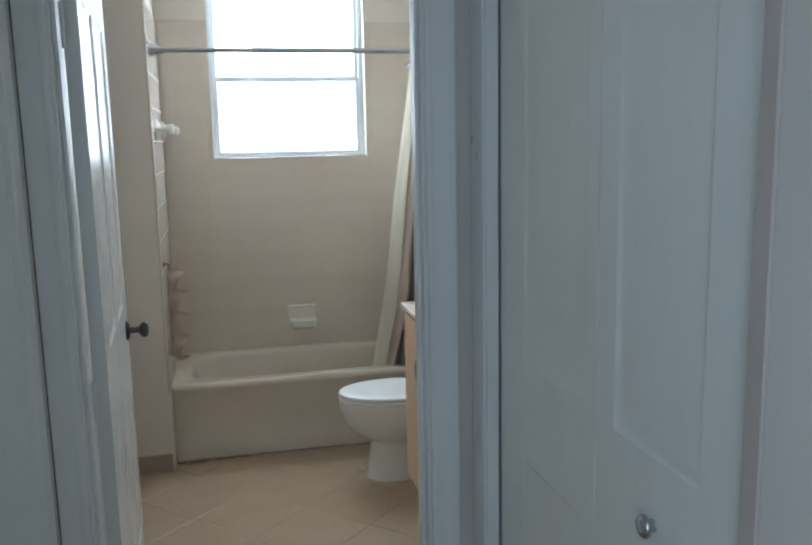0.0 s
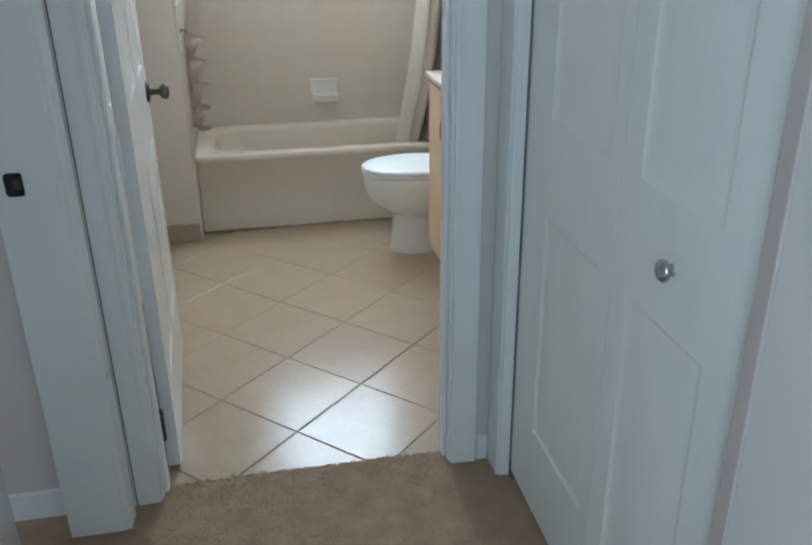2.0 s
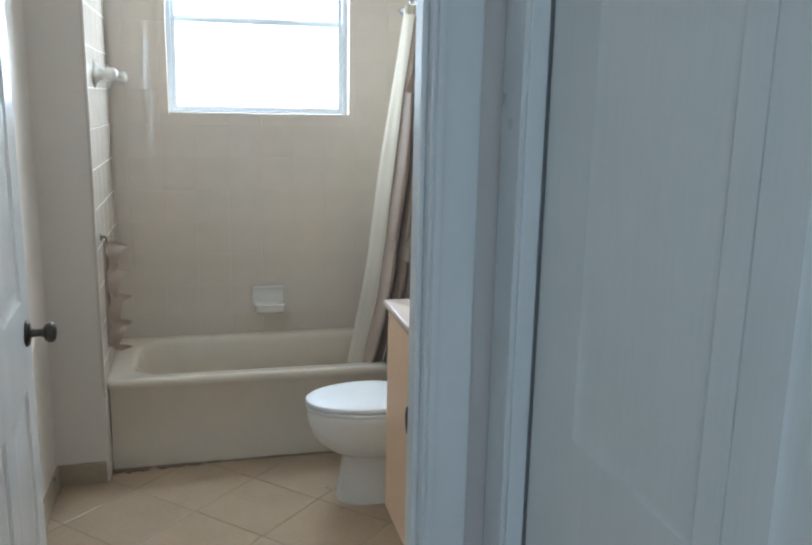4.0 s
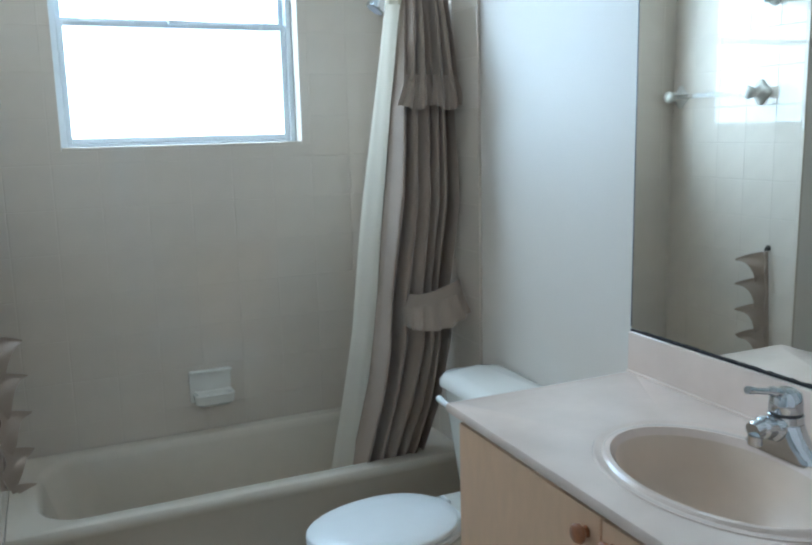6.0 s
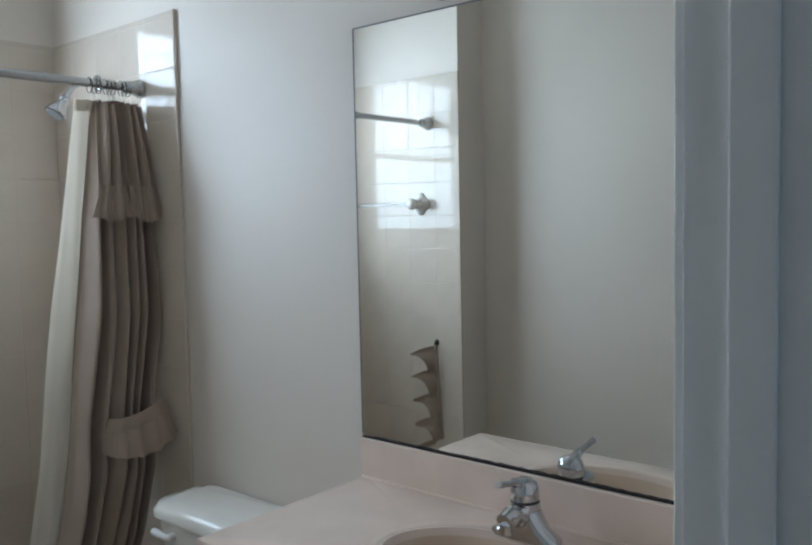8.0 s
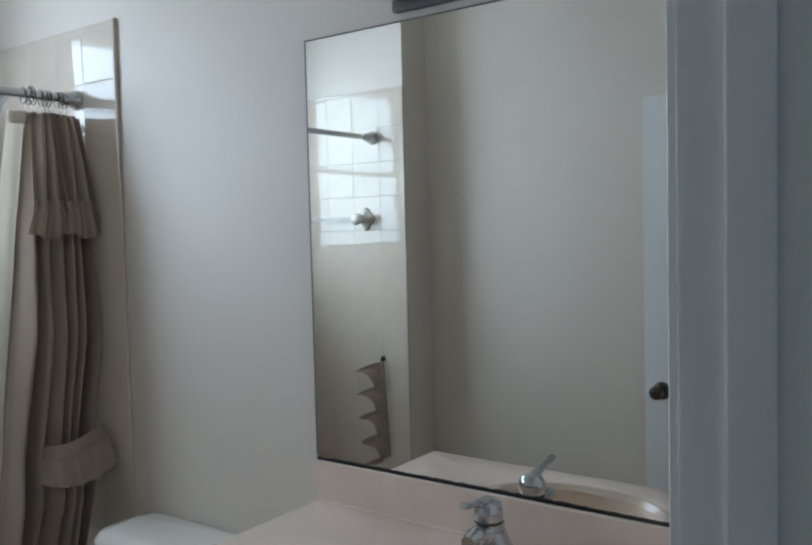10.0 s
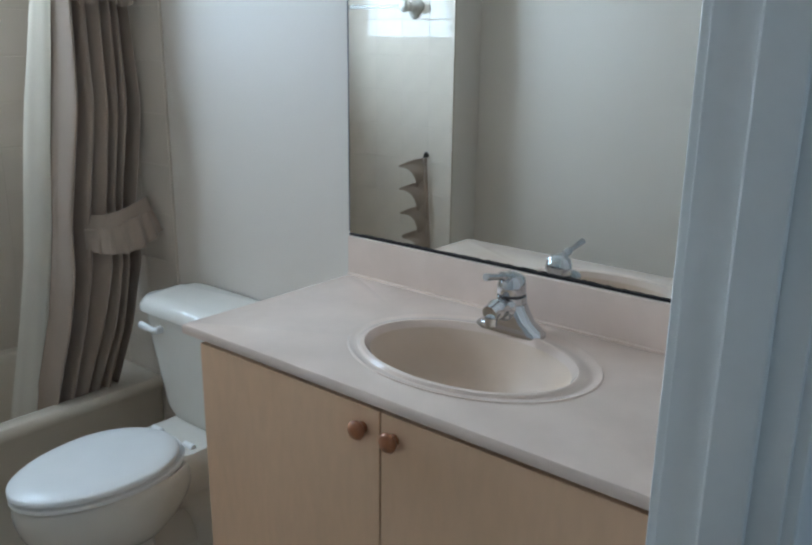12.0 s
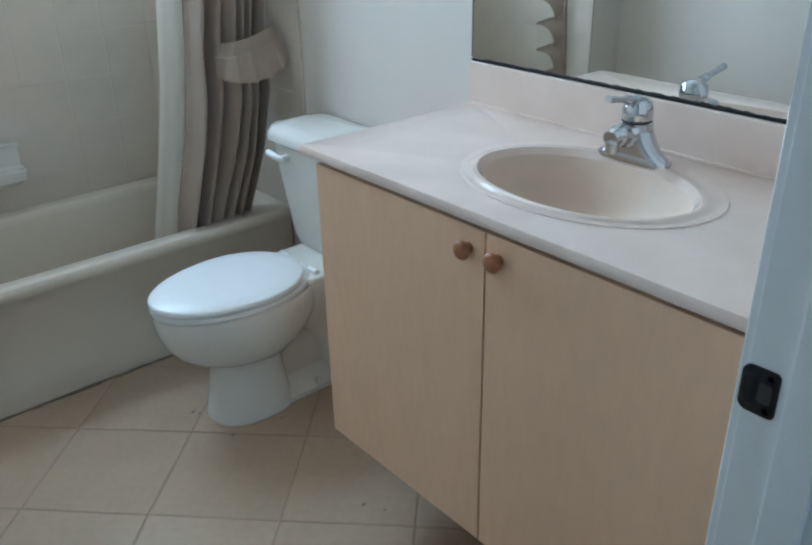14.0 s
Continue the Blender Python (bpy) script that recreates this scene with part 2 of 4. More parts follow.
solid("wall_hall_west", boxes(((HL - 0.133, LD1 + 0.02, 0), (HL, -0.055, CEILING)), ((HL - 0.133, -2.35, 0), (HL, LD0 - 0.02, CEILING)), ((HL - 0.133, -4.6, 0), (HL, -3.55, CEILING)), ((HL - 0.133, -3.55, 0), (HL, -2.35, 0.85)), ((HL - 0.133, -3.55, 2.25), (HL, -2.35, CEILING)),
      ((HL - 0.133, LD0 - 0.02, DH + 0.02), (HL, LD1 + 0.02, CEILING))), HALLWALL, "painted hall wall with the bedroom doorway and an added, unseen window opening", "wall")
CD0, CD1 = -1.118, -0.142                # closet opening in the hall's east wall
solid("wall_hall_east", boxes(((HR, CD1, 0), (HR + 0.018, -0.055, CEILING)), ((HR + 0.018, CD1 + 0.05, 0), (HR + 0.115, -0.055, CEILING)), ((HR, -4.6, 0), (HR + 0.115, CD0, CEILING)),
      ((HR, CD0, DH + 0.02), (HR + 0.115, CD1, CEILING))), HALLWALL, "painted hall wall with the closet opening", "wall")
solid("wall_closet", boxes(((HR + 0.62, -1.4, 0), (HR + 0.7, -0.055, CEILING)), ((HR + 0.115, -1.48, 0), (HR + 0.7, -1.4, CEILING))), HALLWALL, "painted walls inside the closet", "wall")
solid("wall_partition", boxes(((-3.0, -2.3, 0), (HL - 0.133, -2.2, CEILING))), HALLWALL, "painted wall between bedroom and living room", "wall")
solid("wall_hall_south", boxes(((-3.1, -4.7, 0), (HR + 0.115, -4.6, CEILING))), HALLWALL, "painted wall behind the hall", "wall")
solid("wall_house_west", boxes(((-3.1, -4.6, 0), (-3.0, -4.25, CEILING)), ((-3.1, -2.45, 0), (-3.0, -1.75, CEILING)), ((-3.1, -0.75, 0), (-3.0, -0.055, CEILING)),
      ((-3.1, -4.25, 0), (-3.0, -2.45, 0.9)), ((-3.1, -4.25, 2.3), (-3.0, -2.45, CEILING)), ((-3.1, -1.75, 0), (-3.0, -0.75, 0.9)), ((-3.1, -1.75, 2.3), (-3.0, -0.75, CEILING))), HALLWALL, "painted outer wall with two added, unseen window openings", "wall")


# ---- trim ----
def casing_profile(run, out, wide, thick):
    """Stepped colonial moulding: rows of (across, proud)."""
    curve = [(0.0, 0.72), (0.03, 0.82), (0.09, 0.86), (0.15, 0.86), (0.19, 0.82), (0.26, 0.80), (0.36, 0.82), (0.50, 0.88), (0.62, 0.94), (0.72, 0.98), (0.80, 1.0), (0.93, 1.0), (0.98, 0.96), (1.0, 0.88)]
    return [(0, 0), *[(wide * a, thick * b) for a, b in curve], (wide, 0)]


def casing_leg(bm, at, across, out, z0, z1, wide=0.072, thick=0.017):
    """An upright moulding: at (x, y), running away from the opening along across, proud along out."""
    prof = casing_profile(None, None, wide, thick)
    rings = [[Vector((at[0], at[1], z)) + Vector(across) * a + Vector(out) * b for a, b in prof] for z in (z0, z1)]
    return loft(rings, bm=bm)


def casing_head(bm, at, along, length, out, z, wide=0.072, thick=0.017):
    prof = casing_profile(None, None, wide, thick)
    rings = [[Vector((at[0], at[1], z + a)) + Vector(along) * s + Vector(out) * b for a, b in prof] for s in (0, length)]
    return loft(rings, bm=bm)


def trim(name, bm, label):
    return solid(name, bm, TRIM, label, "door frame")


T = 0.017
# bathroom door frame: jambs, stops and casings
bm = boxes(((DL - 0.02, -0.056, 0), (DL, 0.058, DH)), ((DR, -0.056, 0), (DR + 0.02, 0.058, DH)), ((DL - 0.02, -0.056, DH), (DR + 0.02, 0.058, DH + 0.02)), bevel=0.0015)
trim("door_frame_bathroom", bm, "white gloss-painted bathroom door jamb")
bm = boxes(((DL, -0.028, 0), (DL + 0.011, 0.014, DH)), ((DR - 0.011, -0.028, 0), (DR, 0.014, DH)), ((DL + 0.011, -0.028, DH - 0.011), (DR - 0.011, 0.014, DH)), bevel=0.003)
trim("trim_door_stop", bm, "white door stop strips on the bathroom jamb")
bm = bmesh.new()
casing_leg(bm, (DL - 0.006, -0.055, 0), (-1, 0, 0), (0, -1, 0), 0, DH + 0.006, wide=0.083)
casing_leg(bm, (DR + 0.006, -0.055, 0), (1, 0, 0), (0, -1, 0), 0, DH + 0.006)
casing_head(bm, (DL - 0.078, -0.055), (1, 0, 0), DR - DL + 0.156, (0, -1, 0), DH + 0.006)
trim("trim_casing_bathroom", bm, "white moulded casing round the bathroom doorway")
bm = bmesh.new()
casing_leg(bm, (DL - 0.006, YF, 0), (-1, 0, 0), (0, 1, 0), 0, DH + 0.006)
casing_leg(bm, (DR + 0.006, YF, 0), (1, 0, 0), (0, 1, 0), 0, DH + 0.006)
casing_head(bm, (DL - 0.078, YF), (1, 0, 0), DR - DL + 0.156, (0, 1, 0), DH + 0.006)
trim("trim_casing_inside", bm, "white moulded casing inside the bathroom doorway")
solid("trim_corner_crack", boxes(((HL + 0.0195, -0.0738, 0.004), (HL + 0.0228, -0.0715, DH))), GAP, "dark open joint between two door casings", "joint")
# bedroom door frame
bm = boxes(((HL - 0.135, LD1, 0), (HL + 0.002, LD1 + 0.02, DH)), ((HL - 0.135, LD0 - 0.02, 0), (HL + 0.002, LD0, DH)), ((HL - 0.135, LD0 - 0.02, DH), (HL + 0.002, LD1 + 0.02, DH + 0.02)), bevel=0.0015)
trim("door_frame_bedroom", bm, "white gloss-painted bedroom door jamb")
bm = bmesh.new()
casing_leg(bm, (HL, LD1 + 0.004, 0), (0, 1, 0), (1, 0, 0), 0, DH + 0.006, wide=0.06, thick=0.02)
casing_leg(bm, (HL, LD0 - 0.006, 0), (0, -1, 0), (1, 0, 0), 0, DH + 0.006)
casing_head(bm, (HL, LD0 - 0.078), (0, 1, 0), LD1 - LD0 + 0.13, (1, 0, 0), DH + 0.006)
trim("trim_casing_bedroom", bm, "white moulded casing round the bedroom doorway")
# closet frame
bm = boxes(((HR - 0.002, CD1 - 0.008, 0), (HR + 0.028, CD1 + 0.0, DH)), ((HR - 0.002, CD0 - 0.012, 0), (HR + 0.115, CD0 + 0.004, DH)), ((HR - 0.002, CD0 - 0.012, DH), (HR + 0.115, CD1 + 0.012, DH + 0.02)), bevel=0.0015)
trim("door_frame_closet", bm, "white painted closet door jamb")
bm = bmesh.new()
casing_leg(bm, (HR, CD1 + 0.0005, 0), (0, 1, 0), (-1, 0, 0), 0, DH + 0.006, wide=0.078, thick=0.011)
casing_head(bm, (HR, CD0 - 0.064), (0, 1, 0), CD1 - CD0 + 0.128, (-1, 0, 0), DH + 0.006, wide=0.062, thick=0.011)
trim("trim_casing_closet", bm, "white moulded casing round the closet doors")
solid("trim_corner_strip", boxes(((HR - 0.006, CD0 - 0.032, 0.004), (HR, CD0 - 0.002, DH + 0.006)), bevel=0.002), STRIP, "dull pinkish strip beside the closet doors", "trim")


def baseboard(name, lo, hi, material, label):
    return solid(name, boxes((lo, hi), bevel=0.003), material, label, "baseboard")


baseboard("baseboard_bedroom", (-2.99, -0.068, 0.0), (HL - 0.138, -0.0555, 0.085), TRIM, "white baseboard along the bedroom wall")
baseboard("baseboard_stub", (XL + 0.001, YS - 0.011, 0.0), (XT - 0.01, YS - 0.0005, 0.088), BASE, "beige tile baseboard at the stub wall")
baseboard("baseboard_west", (XL + 0.0005, YF + 0.02, 0.0), (XL + 0.011, YS - 0.012, 0.088), BASE, "beige tile baseboard behind the door")
baseboard("baseboard_hall_east", (HR - 0.012, -4.59, 0.004), (HR - 0.0005, CD0 - 0.066, 0.085), TRIM, "white baseboard in the hall")
baseboard("baseboard_hall_corner", (DR + 0.082, -0.067, 0.004), (HR - 0.0125, -0.0555, 0.085), TRIM, "white baseboard beside the closet")

# ---- window ----
YW = YB + 0.075
win = thing("window_1", (0.83, YW, WZ0), "white framed single-hung window, blown out by daylight", "window")
tagged(win, kind="structure")
F = 0.022
zm = 1.905
part("window_frame", boxes(((WX0, YW - 0.01, WZ0), (WX0 + F, YW + 0.06, WZ1)), ((WX1 - F, YW - 0.01, WZ0), (WX1, YW + 0.06, WZ1)),
     ((WX0 + F, YW - 0.01, WZ0), (WX1 - F, YW + 0.06, WZ0 + F)), ((WX0 + F, YW - 0.01, WZ1 - F), (WX1 - F, YW + 0.06, WZ1)), bevel=0.003), ALU, win)
S = 0.02
lower = part("lower_sash", boxes(((WX0 + F, YW, WZ0 + F), (WX0 + F + S, YW + 0.025, zm)), ((WX1 - F - S, YW, WZ0 + F), (WX1 - F, YW + 0.025, zm)),
     ((WX0 + F + S, YW, WZ0 + F), (WX1 - F - S, YW + 0.025, WZ0 + F + S)), ((WX0 + F + S, YW, zm - S), (WX1 - F - S, YW + 0.025, zm)), bevel=0.003), ALU, win)
upper = part("upper_sash", boxes(((WX0 + F, YW + 0.03, zm - 0.02), (WX1 - F, YW + 0.055, zm + 0.012)), ((WX0 + F, YW + 0.03, zm + 0.012), (WX0 + F + 0.018, YW + 0.055, WZ1 - F)),
     ((WX1 - F - 0.018, YW + 0.03, zm + 0.012), (WX1 - F, YW + 0.055, WZ1 - F)), bevel=0.002), ALU, win)
for name, lo, hi, par in (("pane", (WX0 + F + S, YW + 0.010, WZ0 + F + S), (WX1 - F - S, YW + 0.014, zm - S), lower),
                          ("pane", (WX0 + F + 0.018, YW + 0.040, zm + 0.012), (WX1 - F - 0.018, YW + 0.044, WZ1 - F), upper)):
    pane = part(name, boxes((lo, hi)), GLASS, par, "clear glass")
    pane.visible_shadow = False
part("window_sill", boxes(((WX0 + 0.001, YB - 0.008, WZ0 - 0.004), (WX1 - 0.001, YW - 0.011, WZ0 + 0.012)), bevel=0.004), WTILE, win, "tiled window sill")
part("latch", boxes(((0.79, YW - 0.012, zm - 0.006), (0.86, YW + 0.02, zm + 0.008)), bevel=0.003), ALU, win)


# ---- doors ----
def panel_rings(bm, o, u, v, out, w, h, relief=1.0):
    """A raised panel of w by h with its corner at o, spanned by u and v, proud along out."""
    steps = [(0, 0), (0.010, -0.006), (0.018, -0.0075), (0.052, -0.002), (0.060, -0.0015)]
    rings = []
    for inset, lift in steps:
        rings.append([o + u * a + v * b + out * lift * relief for a, b in ((inset, inset), (w - inset, inset), (w - inset, h - inset), (inset, h - inset))])
    return loft(rings, caps=(False, True), bm=bm)


def leaf(parent, o, u, out, w, h, thick, columns, rows, material, name="slab", relief=1.0):
    """A moulded door leaf: corner o, width along u, faces along out and its opposite; panels at columns x rows."""
    z = Vector((0, 0, 1))
    o, u, out = Vector(o), Vector(u).normalized(), Vector(out).normalized()
    xs = sorted({0, w, *[c for col in columns for c in col]})
    zs = sorted({0, h, *[c for row in rows for c in row]})
    bm = bmesh.new()
    for side in (0.5, -0.5):
        d = out * thick * side
        for x0, x1 in zip(xs, xs[1:]):
            for z0, z1 in zip(zs, zs[1:]):
                if (x0, x1) in columns and (z0, z1) in rows:
                    continue
                bm.faces.new([bm.verts.new(o + d + u * a + z * b) for a, b in ((x0, z0), (x1, z0), (x1, z1), (x0, z1))])
    for a, b in (((0, 0), (w, 0)), ((w, 0), (w, h)), ((w, h), (0, h)), ((0, h), (0, 0))):
        bm.faces.new([bm.verts.new(o + out * thick * s + u * p[0] + z * p[1]) for p, s in ((a, 0.5), (b, 0.5), (b, -0.5), (a, -0.5))])
    bmesh.ops.remove_doubles(bm, verts=bm.verts, dist=0.0002)
    slab = part(name, bm, material, parent, "", 0)
    for col in columns:
        for row in rows:
            for side in (1, -1):
                bm = bmesh.new()
                panel_rings(bm, o + out * thick * 0.5 * side + u * col[0] + z * row[0], u, z, out * side, col[1] - col[0], row[1] - row[0], relief)
                part("panel", bm, material, slab, "", 25)
    return slab


def lever_knob(parent, at, out, along):
    """A rose, neck and turned lever handle."""
    out, along, at = Vector(out), Vector(along), Vector(at)
    bm = tube([at, at + out * 0.004, at + out * 0.009, at + out * 0.012], [0.033, 0.033, 0.028, 0.014], 24)
    handle = part("door_handle", bm, PEWTER, parent, "aged dark pewter door knob", 40)
    part("neck", tube([at + out * 0.01, at + out * 0.03, at + out * 0.042], [0.011, 0.009, 0.012], 16), PEWTER, handle, "", 40)
    part("knob", tube([at + out * q for q in (0.040, 0.044, 0.052, 0.061, 0.068, 0.071)], [0.012, 0.02, 0.0255, 0.026, 0.02, 0.008], 24), PEWTER, handle, "", 60)


def hinge(parent, x, y, z, metal=PEWTER, label="dark metal butt hinge"):
    h = part("hinge", tube([(x, y, z - 0.050), (x, y, z + 0.050)], 0.0065, 12), metal, parent, label, 40)
    part("hinge_leaf", boxes(((x - 0.022, y - 0.0015, z - 0.044), (x - 0.004, y + 0.0015, z + 0.044))), metal, h)


ROWS2 = [(0.25, 0.815), (1.04, 1.90)]
# bathroom door, open into the room
door = thing("door_1", (DL + 0.012, 0.07, 0.012), "white gloss panelled bathroom door, standing open", "door")
tagged(door, kind="structure")
lean = radians(2.8)
u = Vector((-math.sin(lean), math.cos(lean), 0))
n = Vector((math.cos(lean), math.sin(lean), 0))
leaf(door, Vector((DL + 0.021, 0.082, 0.012)), u, n, 0.78, 2.02, 0.035, [(0.11, 0.355), (0.43, 0.675)], [(a - 0.012, b - 0.012) for a, b in ROWS2], DOOR)
hand = Vector((DL + 0.021, 0.082, 0.952)) + u * 0.715
lever_knob(door, hand + n * 0.0175, n, u)
lever_knob(door, hand - n * 0.0175, -n, u)
hinge(door, DL + 0.005, 0.070, 0.16)
for z in (0.94, 1.82):
    hinge(door, DL + 0.005, 0.070, z, TRIM, "butt hinge painted over in white")

# bedroom door, ajar
door2 = thing("door_2", (HL - 0.148, LD0 + 0.01, 0.012), "white panelled bedroom door, slightly ajar", "door")
tagged(door2, kind="structure")
lean = radians(8.5)
u = Vector((-math.sin(lean), math.cos(lean), 0))
n = Vector((math.cos(lean), math.sin(lean), 0))
leaf(door2, Vector((HL - 0.153, LD0 + 0.004, 0.012)), u, n, 0.78, 2.02, 0.035, [(0.11, 0.355), (0.43, 0.675)], [(a - 0.012, b - 0.012) for a, b in ROWS2], DOOR)


def strike(at, out, along, lip):
    """A dark strike plate on a jamb with a dark pad for its keeper hole and two screws."""
    at, out, along = Vector(at), Vector(out), Vector(along)
    z = Vector((0, 0, 1))
    t = thing("strike_plate", at, "dark bronze strike plate screwed to the white jamb", "strike plate")

    def plate_ring(a0, a1, z0, z1, r0, r1, lift, per=6):
        """A rectangle in the jamb's plane, its corners rounded by r0 at a0 and r1 at a1."""
        ring = []
        for ca, cz, r, start in ((a1 - r1, z1 - r1, r1, 0), (a0 + r0, z1 - r0, r0, 90), (a0 + r0, z0 + r0, r0, 180), (a1 - r1, z0 + r1, r1, 270)):
            for k in range(per + 1):
                q = radians(start + 90 * k / per)
                ring.append(at + along * (ca + r * math.cos(q)) + z * (cz + r * math.sin(q)) + out * lift)
        return ring
    body = [plate_ring(-0.018, 0.020, -0.026, 0.026, 0.006, 0.010, 0.0002), plate_ring(-0.018, 0.020, -0.026, 0.026, 0.006, 0.010, 0.0018), plate_ring(-0.0168, 0.0188, -0.0248, 0.0248, 0.006, 0.010, 0.0026)]
    plate = part("plate", loft(body), BLACKMETAL, t, "", 40)
    part("lip", loft([plate_ring(0.003, 0.0186, -0.0175, 0.0175, 0.003, 0.009, 0.0027), plate_ring(0.005, 0.0180, -0.0165, 0.0165, 0.003, 0.009, 0.0036)]), BLACKMETAL, plate, "", 40)
    # no opening is cut: a flat near-black pad gives the hole's shade
    part("keeper_hole_shade", loft([plate_ring(-0.012, 0.001, -0.011, 0.011, 0.003, 0.003, 0.0027), plate_ring(-0.012, 0.001, -0.011, 0.011, 0.003, 0.003, 0.0030)]), DARK, plate)
    for s in (-0.0185, 0.0185):
        part("screw", turned([(0.0035, 0), (0.0035, 0.0006), (0.002, 0.001)], at + along * -0.009 + z * s + out * 0.0026, "x" if abs(out.x) > 0.5 else "y", 10), STEEL, plate)


strike((DR, 0.041, 0.958), (-1, 0, 0), (0, 1, 0), 1)
strike((HL - 0.088, LD1, 0.955), (0, -1, 0), (-1, 0, 0), 1)

# closet bifold door, two leaves
bifold = thing("closet_door", (1.06, -0.64, 0.02), "white panelled bifold closet door, closed", "closet door")
XC = 1.068
for y0, wide, col in ((CD1 - 0.0135, 0.497, (0.147, 0.452)), (CD1 - 0.5135, 0.442, (0.068, 0.325))):
    leaf(bifold, Vector((XC, y0, 0.022)), Vector((0, -1, 0)), Vector((-1, 0, 0)), wide, 2.0, 0.032, [col], [(0.235, 0.818), (1.035, 1.89)], CLOSET, "door_leaf", 0.65)
part("knob", turned([(0.011, 0), (0.009, -0.005), (0.011, -0.009), (0.018, -0.013), (0.0195, -0.018), (0.015, -0.023), (0.006, -0.025)], (XC - 0.016, -0.860, 0.948), "x", 20), STEEL, bifold, "small brushed metal knob", 60)
part("track", boxes(((XC - 0.012, CD0 + 0.01, 2.024), (XC + 0.012, CD1 - 0.01, 2.036))), STEEL, bifold)


# ---- bathtub ----
def rounded(x0, x1, y0, y1, r, z, per=8):
    """A rounded rectangle as a ring of 4 * (per + 1) points."""
    pts = []
    for cx, cy, a0 in ((x1 - r, y1 - r, 0), (x0 + r, y1 - r, 90), (x0 + r, y0 + r, 180), (x1 - r, y0 + r, 270)):
        for k in range(per + 1):
            a = radians(a0 + 90 * k / per)
            pts.append((cx + r * math.cos(a), cy + r * math.sin(a), z))
    return pts


TZ, TY = 0.392, 2.008
XA, XB, YT = XT + 0.001, XR - 0.010, YB - 0.009
tub = thing("bathtub", (0.87, 2.3, 0), "almond enamelled alcove bathtub with a plain apron", "bathtub")
rings = [rounded(XA, XB, TY + 0.012, YT, 0.004, 0.002), rounded(XA, XB, TY + 0.012, YT, 0.004, 0.085), rounded(XA, XB, TY + 0.018, YT, 0.004, 0.097), rounded(XA, XB, TY + 0.018, YT, 0.004, 0.20), rounded(XA, XB, TY + 0.012, YT, 0.004, TZ - 0.05),
         rounded(XA, XB, TY + 0.003, YT, 0.004, TZ - 0.036), rounded(XA, XB, TY, YT, 0.004, TZ - 0.022), rounded(XA, XB, TY + 0.003, YT, 0.005, TZ - 0.008), rounded(XA + 0.001, XB - 0.001, TY + 0.012, YT - 0.001, 0.006, TZ),
         rounded(XA + 0.075, XB - 0.09, TY + 0.062, YT - 0.05, 0.15, TZ + 0.001), rounded(XA + 0.088, XB - 0.10, TY + 0.073, YT - 0.06, 0.15, TZ - 0.008), rounded(XA + 0.10, XB - 0.105, TY + 0.082, YT - 0.068, 0.145, TZ - 0.03),
         rounded(XA + 0.16, XB - 0.13, TY + 0.12, YT - 0.09, 0.14, 0.16), rounded(XA + 0.21, XB - 0.15, TY + 0.14, YT - 0.11, 0.13, 0.08), rounded(XA + 0.27, XB - 0.20, TY + 0.20, YT - 0.17, 0.10, 0.055)]
part("shell", loft(rings, caps=(False, True)), TUB, tub, "", 40)
part("drain", turned([(0.03, 0), (0.03, 0.003), (0.02, 0.004), (0.018, 0.0015)], (XB - 0.27, 2.30, 0.0555), "z", 20), CHROME, tub, "chrome drain", 40)
part("overflow_plate", turned([(0.035, 0), (0.035, -0.004), (0.02, -0.009), (0.0, -0.01)], (XB - 0.123, 2.30, 0.26), "x", 20), CHROME, tub, "chrome overflow plate", 40)
bm = bmesh.new()
rng = random.Random(3)
x = XA + 0.004
while x < XB - 0.02:
    w = rng.uniform(0.02, 0.06)
    box(bm, (x, TY + 0.008 - rng.uniform(0, 0.006), 0.0004), (min(XB, x + w), TY + 0.014, rng.uniform(0.003, 0.006)))
    x += w
solid("trim_tub_caulk", bm, GAP, "stained brown caulk line under the tub", "caulk")
bm = bmesh.new()
for x, w, d in ((0.165, 0.06, 0.016), (0.205, 0.035, 0.028), (0.25, 0.07, 0.018), (0.34, 0.05, 0.014), (0.40, 0.05, 0.010), (0.47, 0.06, 0.009)):
    ring = [(x + w * math.cos(a) * (1 + 0.25 * math.sin(3 * a + x * 40)) / 2, TY - d * 0.4 + 1.5 * d * math.sin(a) * (1 + 0.3 * math.cos(5 * a)) * 0.6, 0) for a in np.linspace(0, 2 * math.pi, 14, endpoint=False)]
    loft([[(p[0], p[1], 0.0012) for p in ring], [(p[0], p[1], 0.0065) for p in ring]], bm=bm)
solid("peeling_caulk", bm, GAP, "dark peeling caulk crumbs on the floor by the tub", "debris", kind="stuff")

# ---- rod, rings, curtain, liner ----
RY, RZ = 2.085, 1.985
rod = thing("curtain_rod", (0.87, RY, RZ), "brushed steel tension shower curtain rod", "curtain rod")
part("outer_tube", tube([(0.62, RY, RZ), (XR - 0.05, RY, RZ)], 0.0135, 20), STEEL, rod, "", 40)
part("inner_tube", tube([(XT + 0.03, RY, RZ), (0.64, RY, RZ)], 0.0115, 20), STEEL, rod, "", 40)
part("collar", tube([(0.60, RY, RZ), (0.605, RY, RZ), (0.635, RY, RZ), (0.64, RY, RZ)], [0.012, 0.0155, 0.0155, 0.0135], 20), STEEL, rod, "", 40)
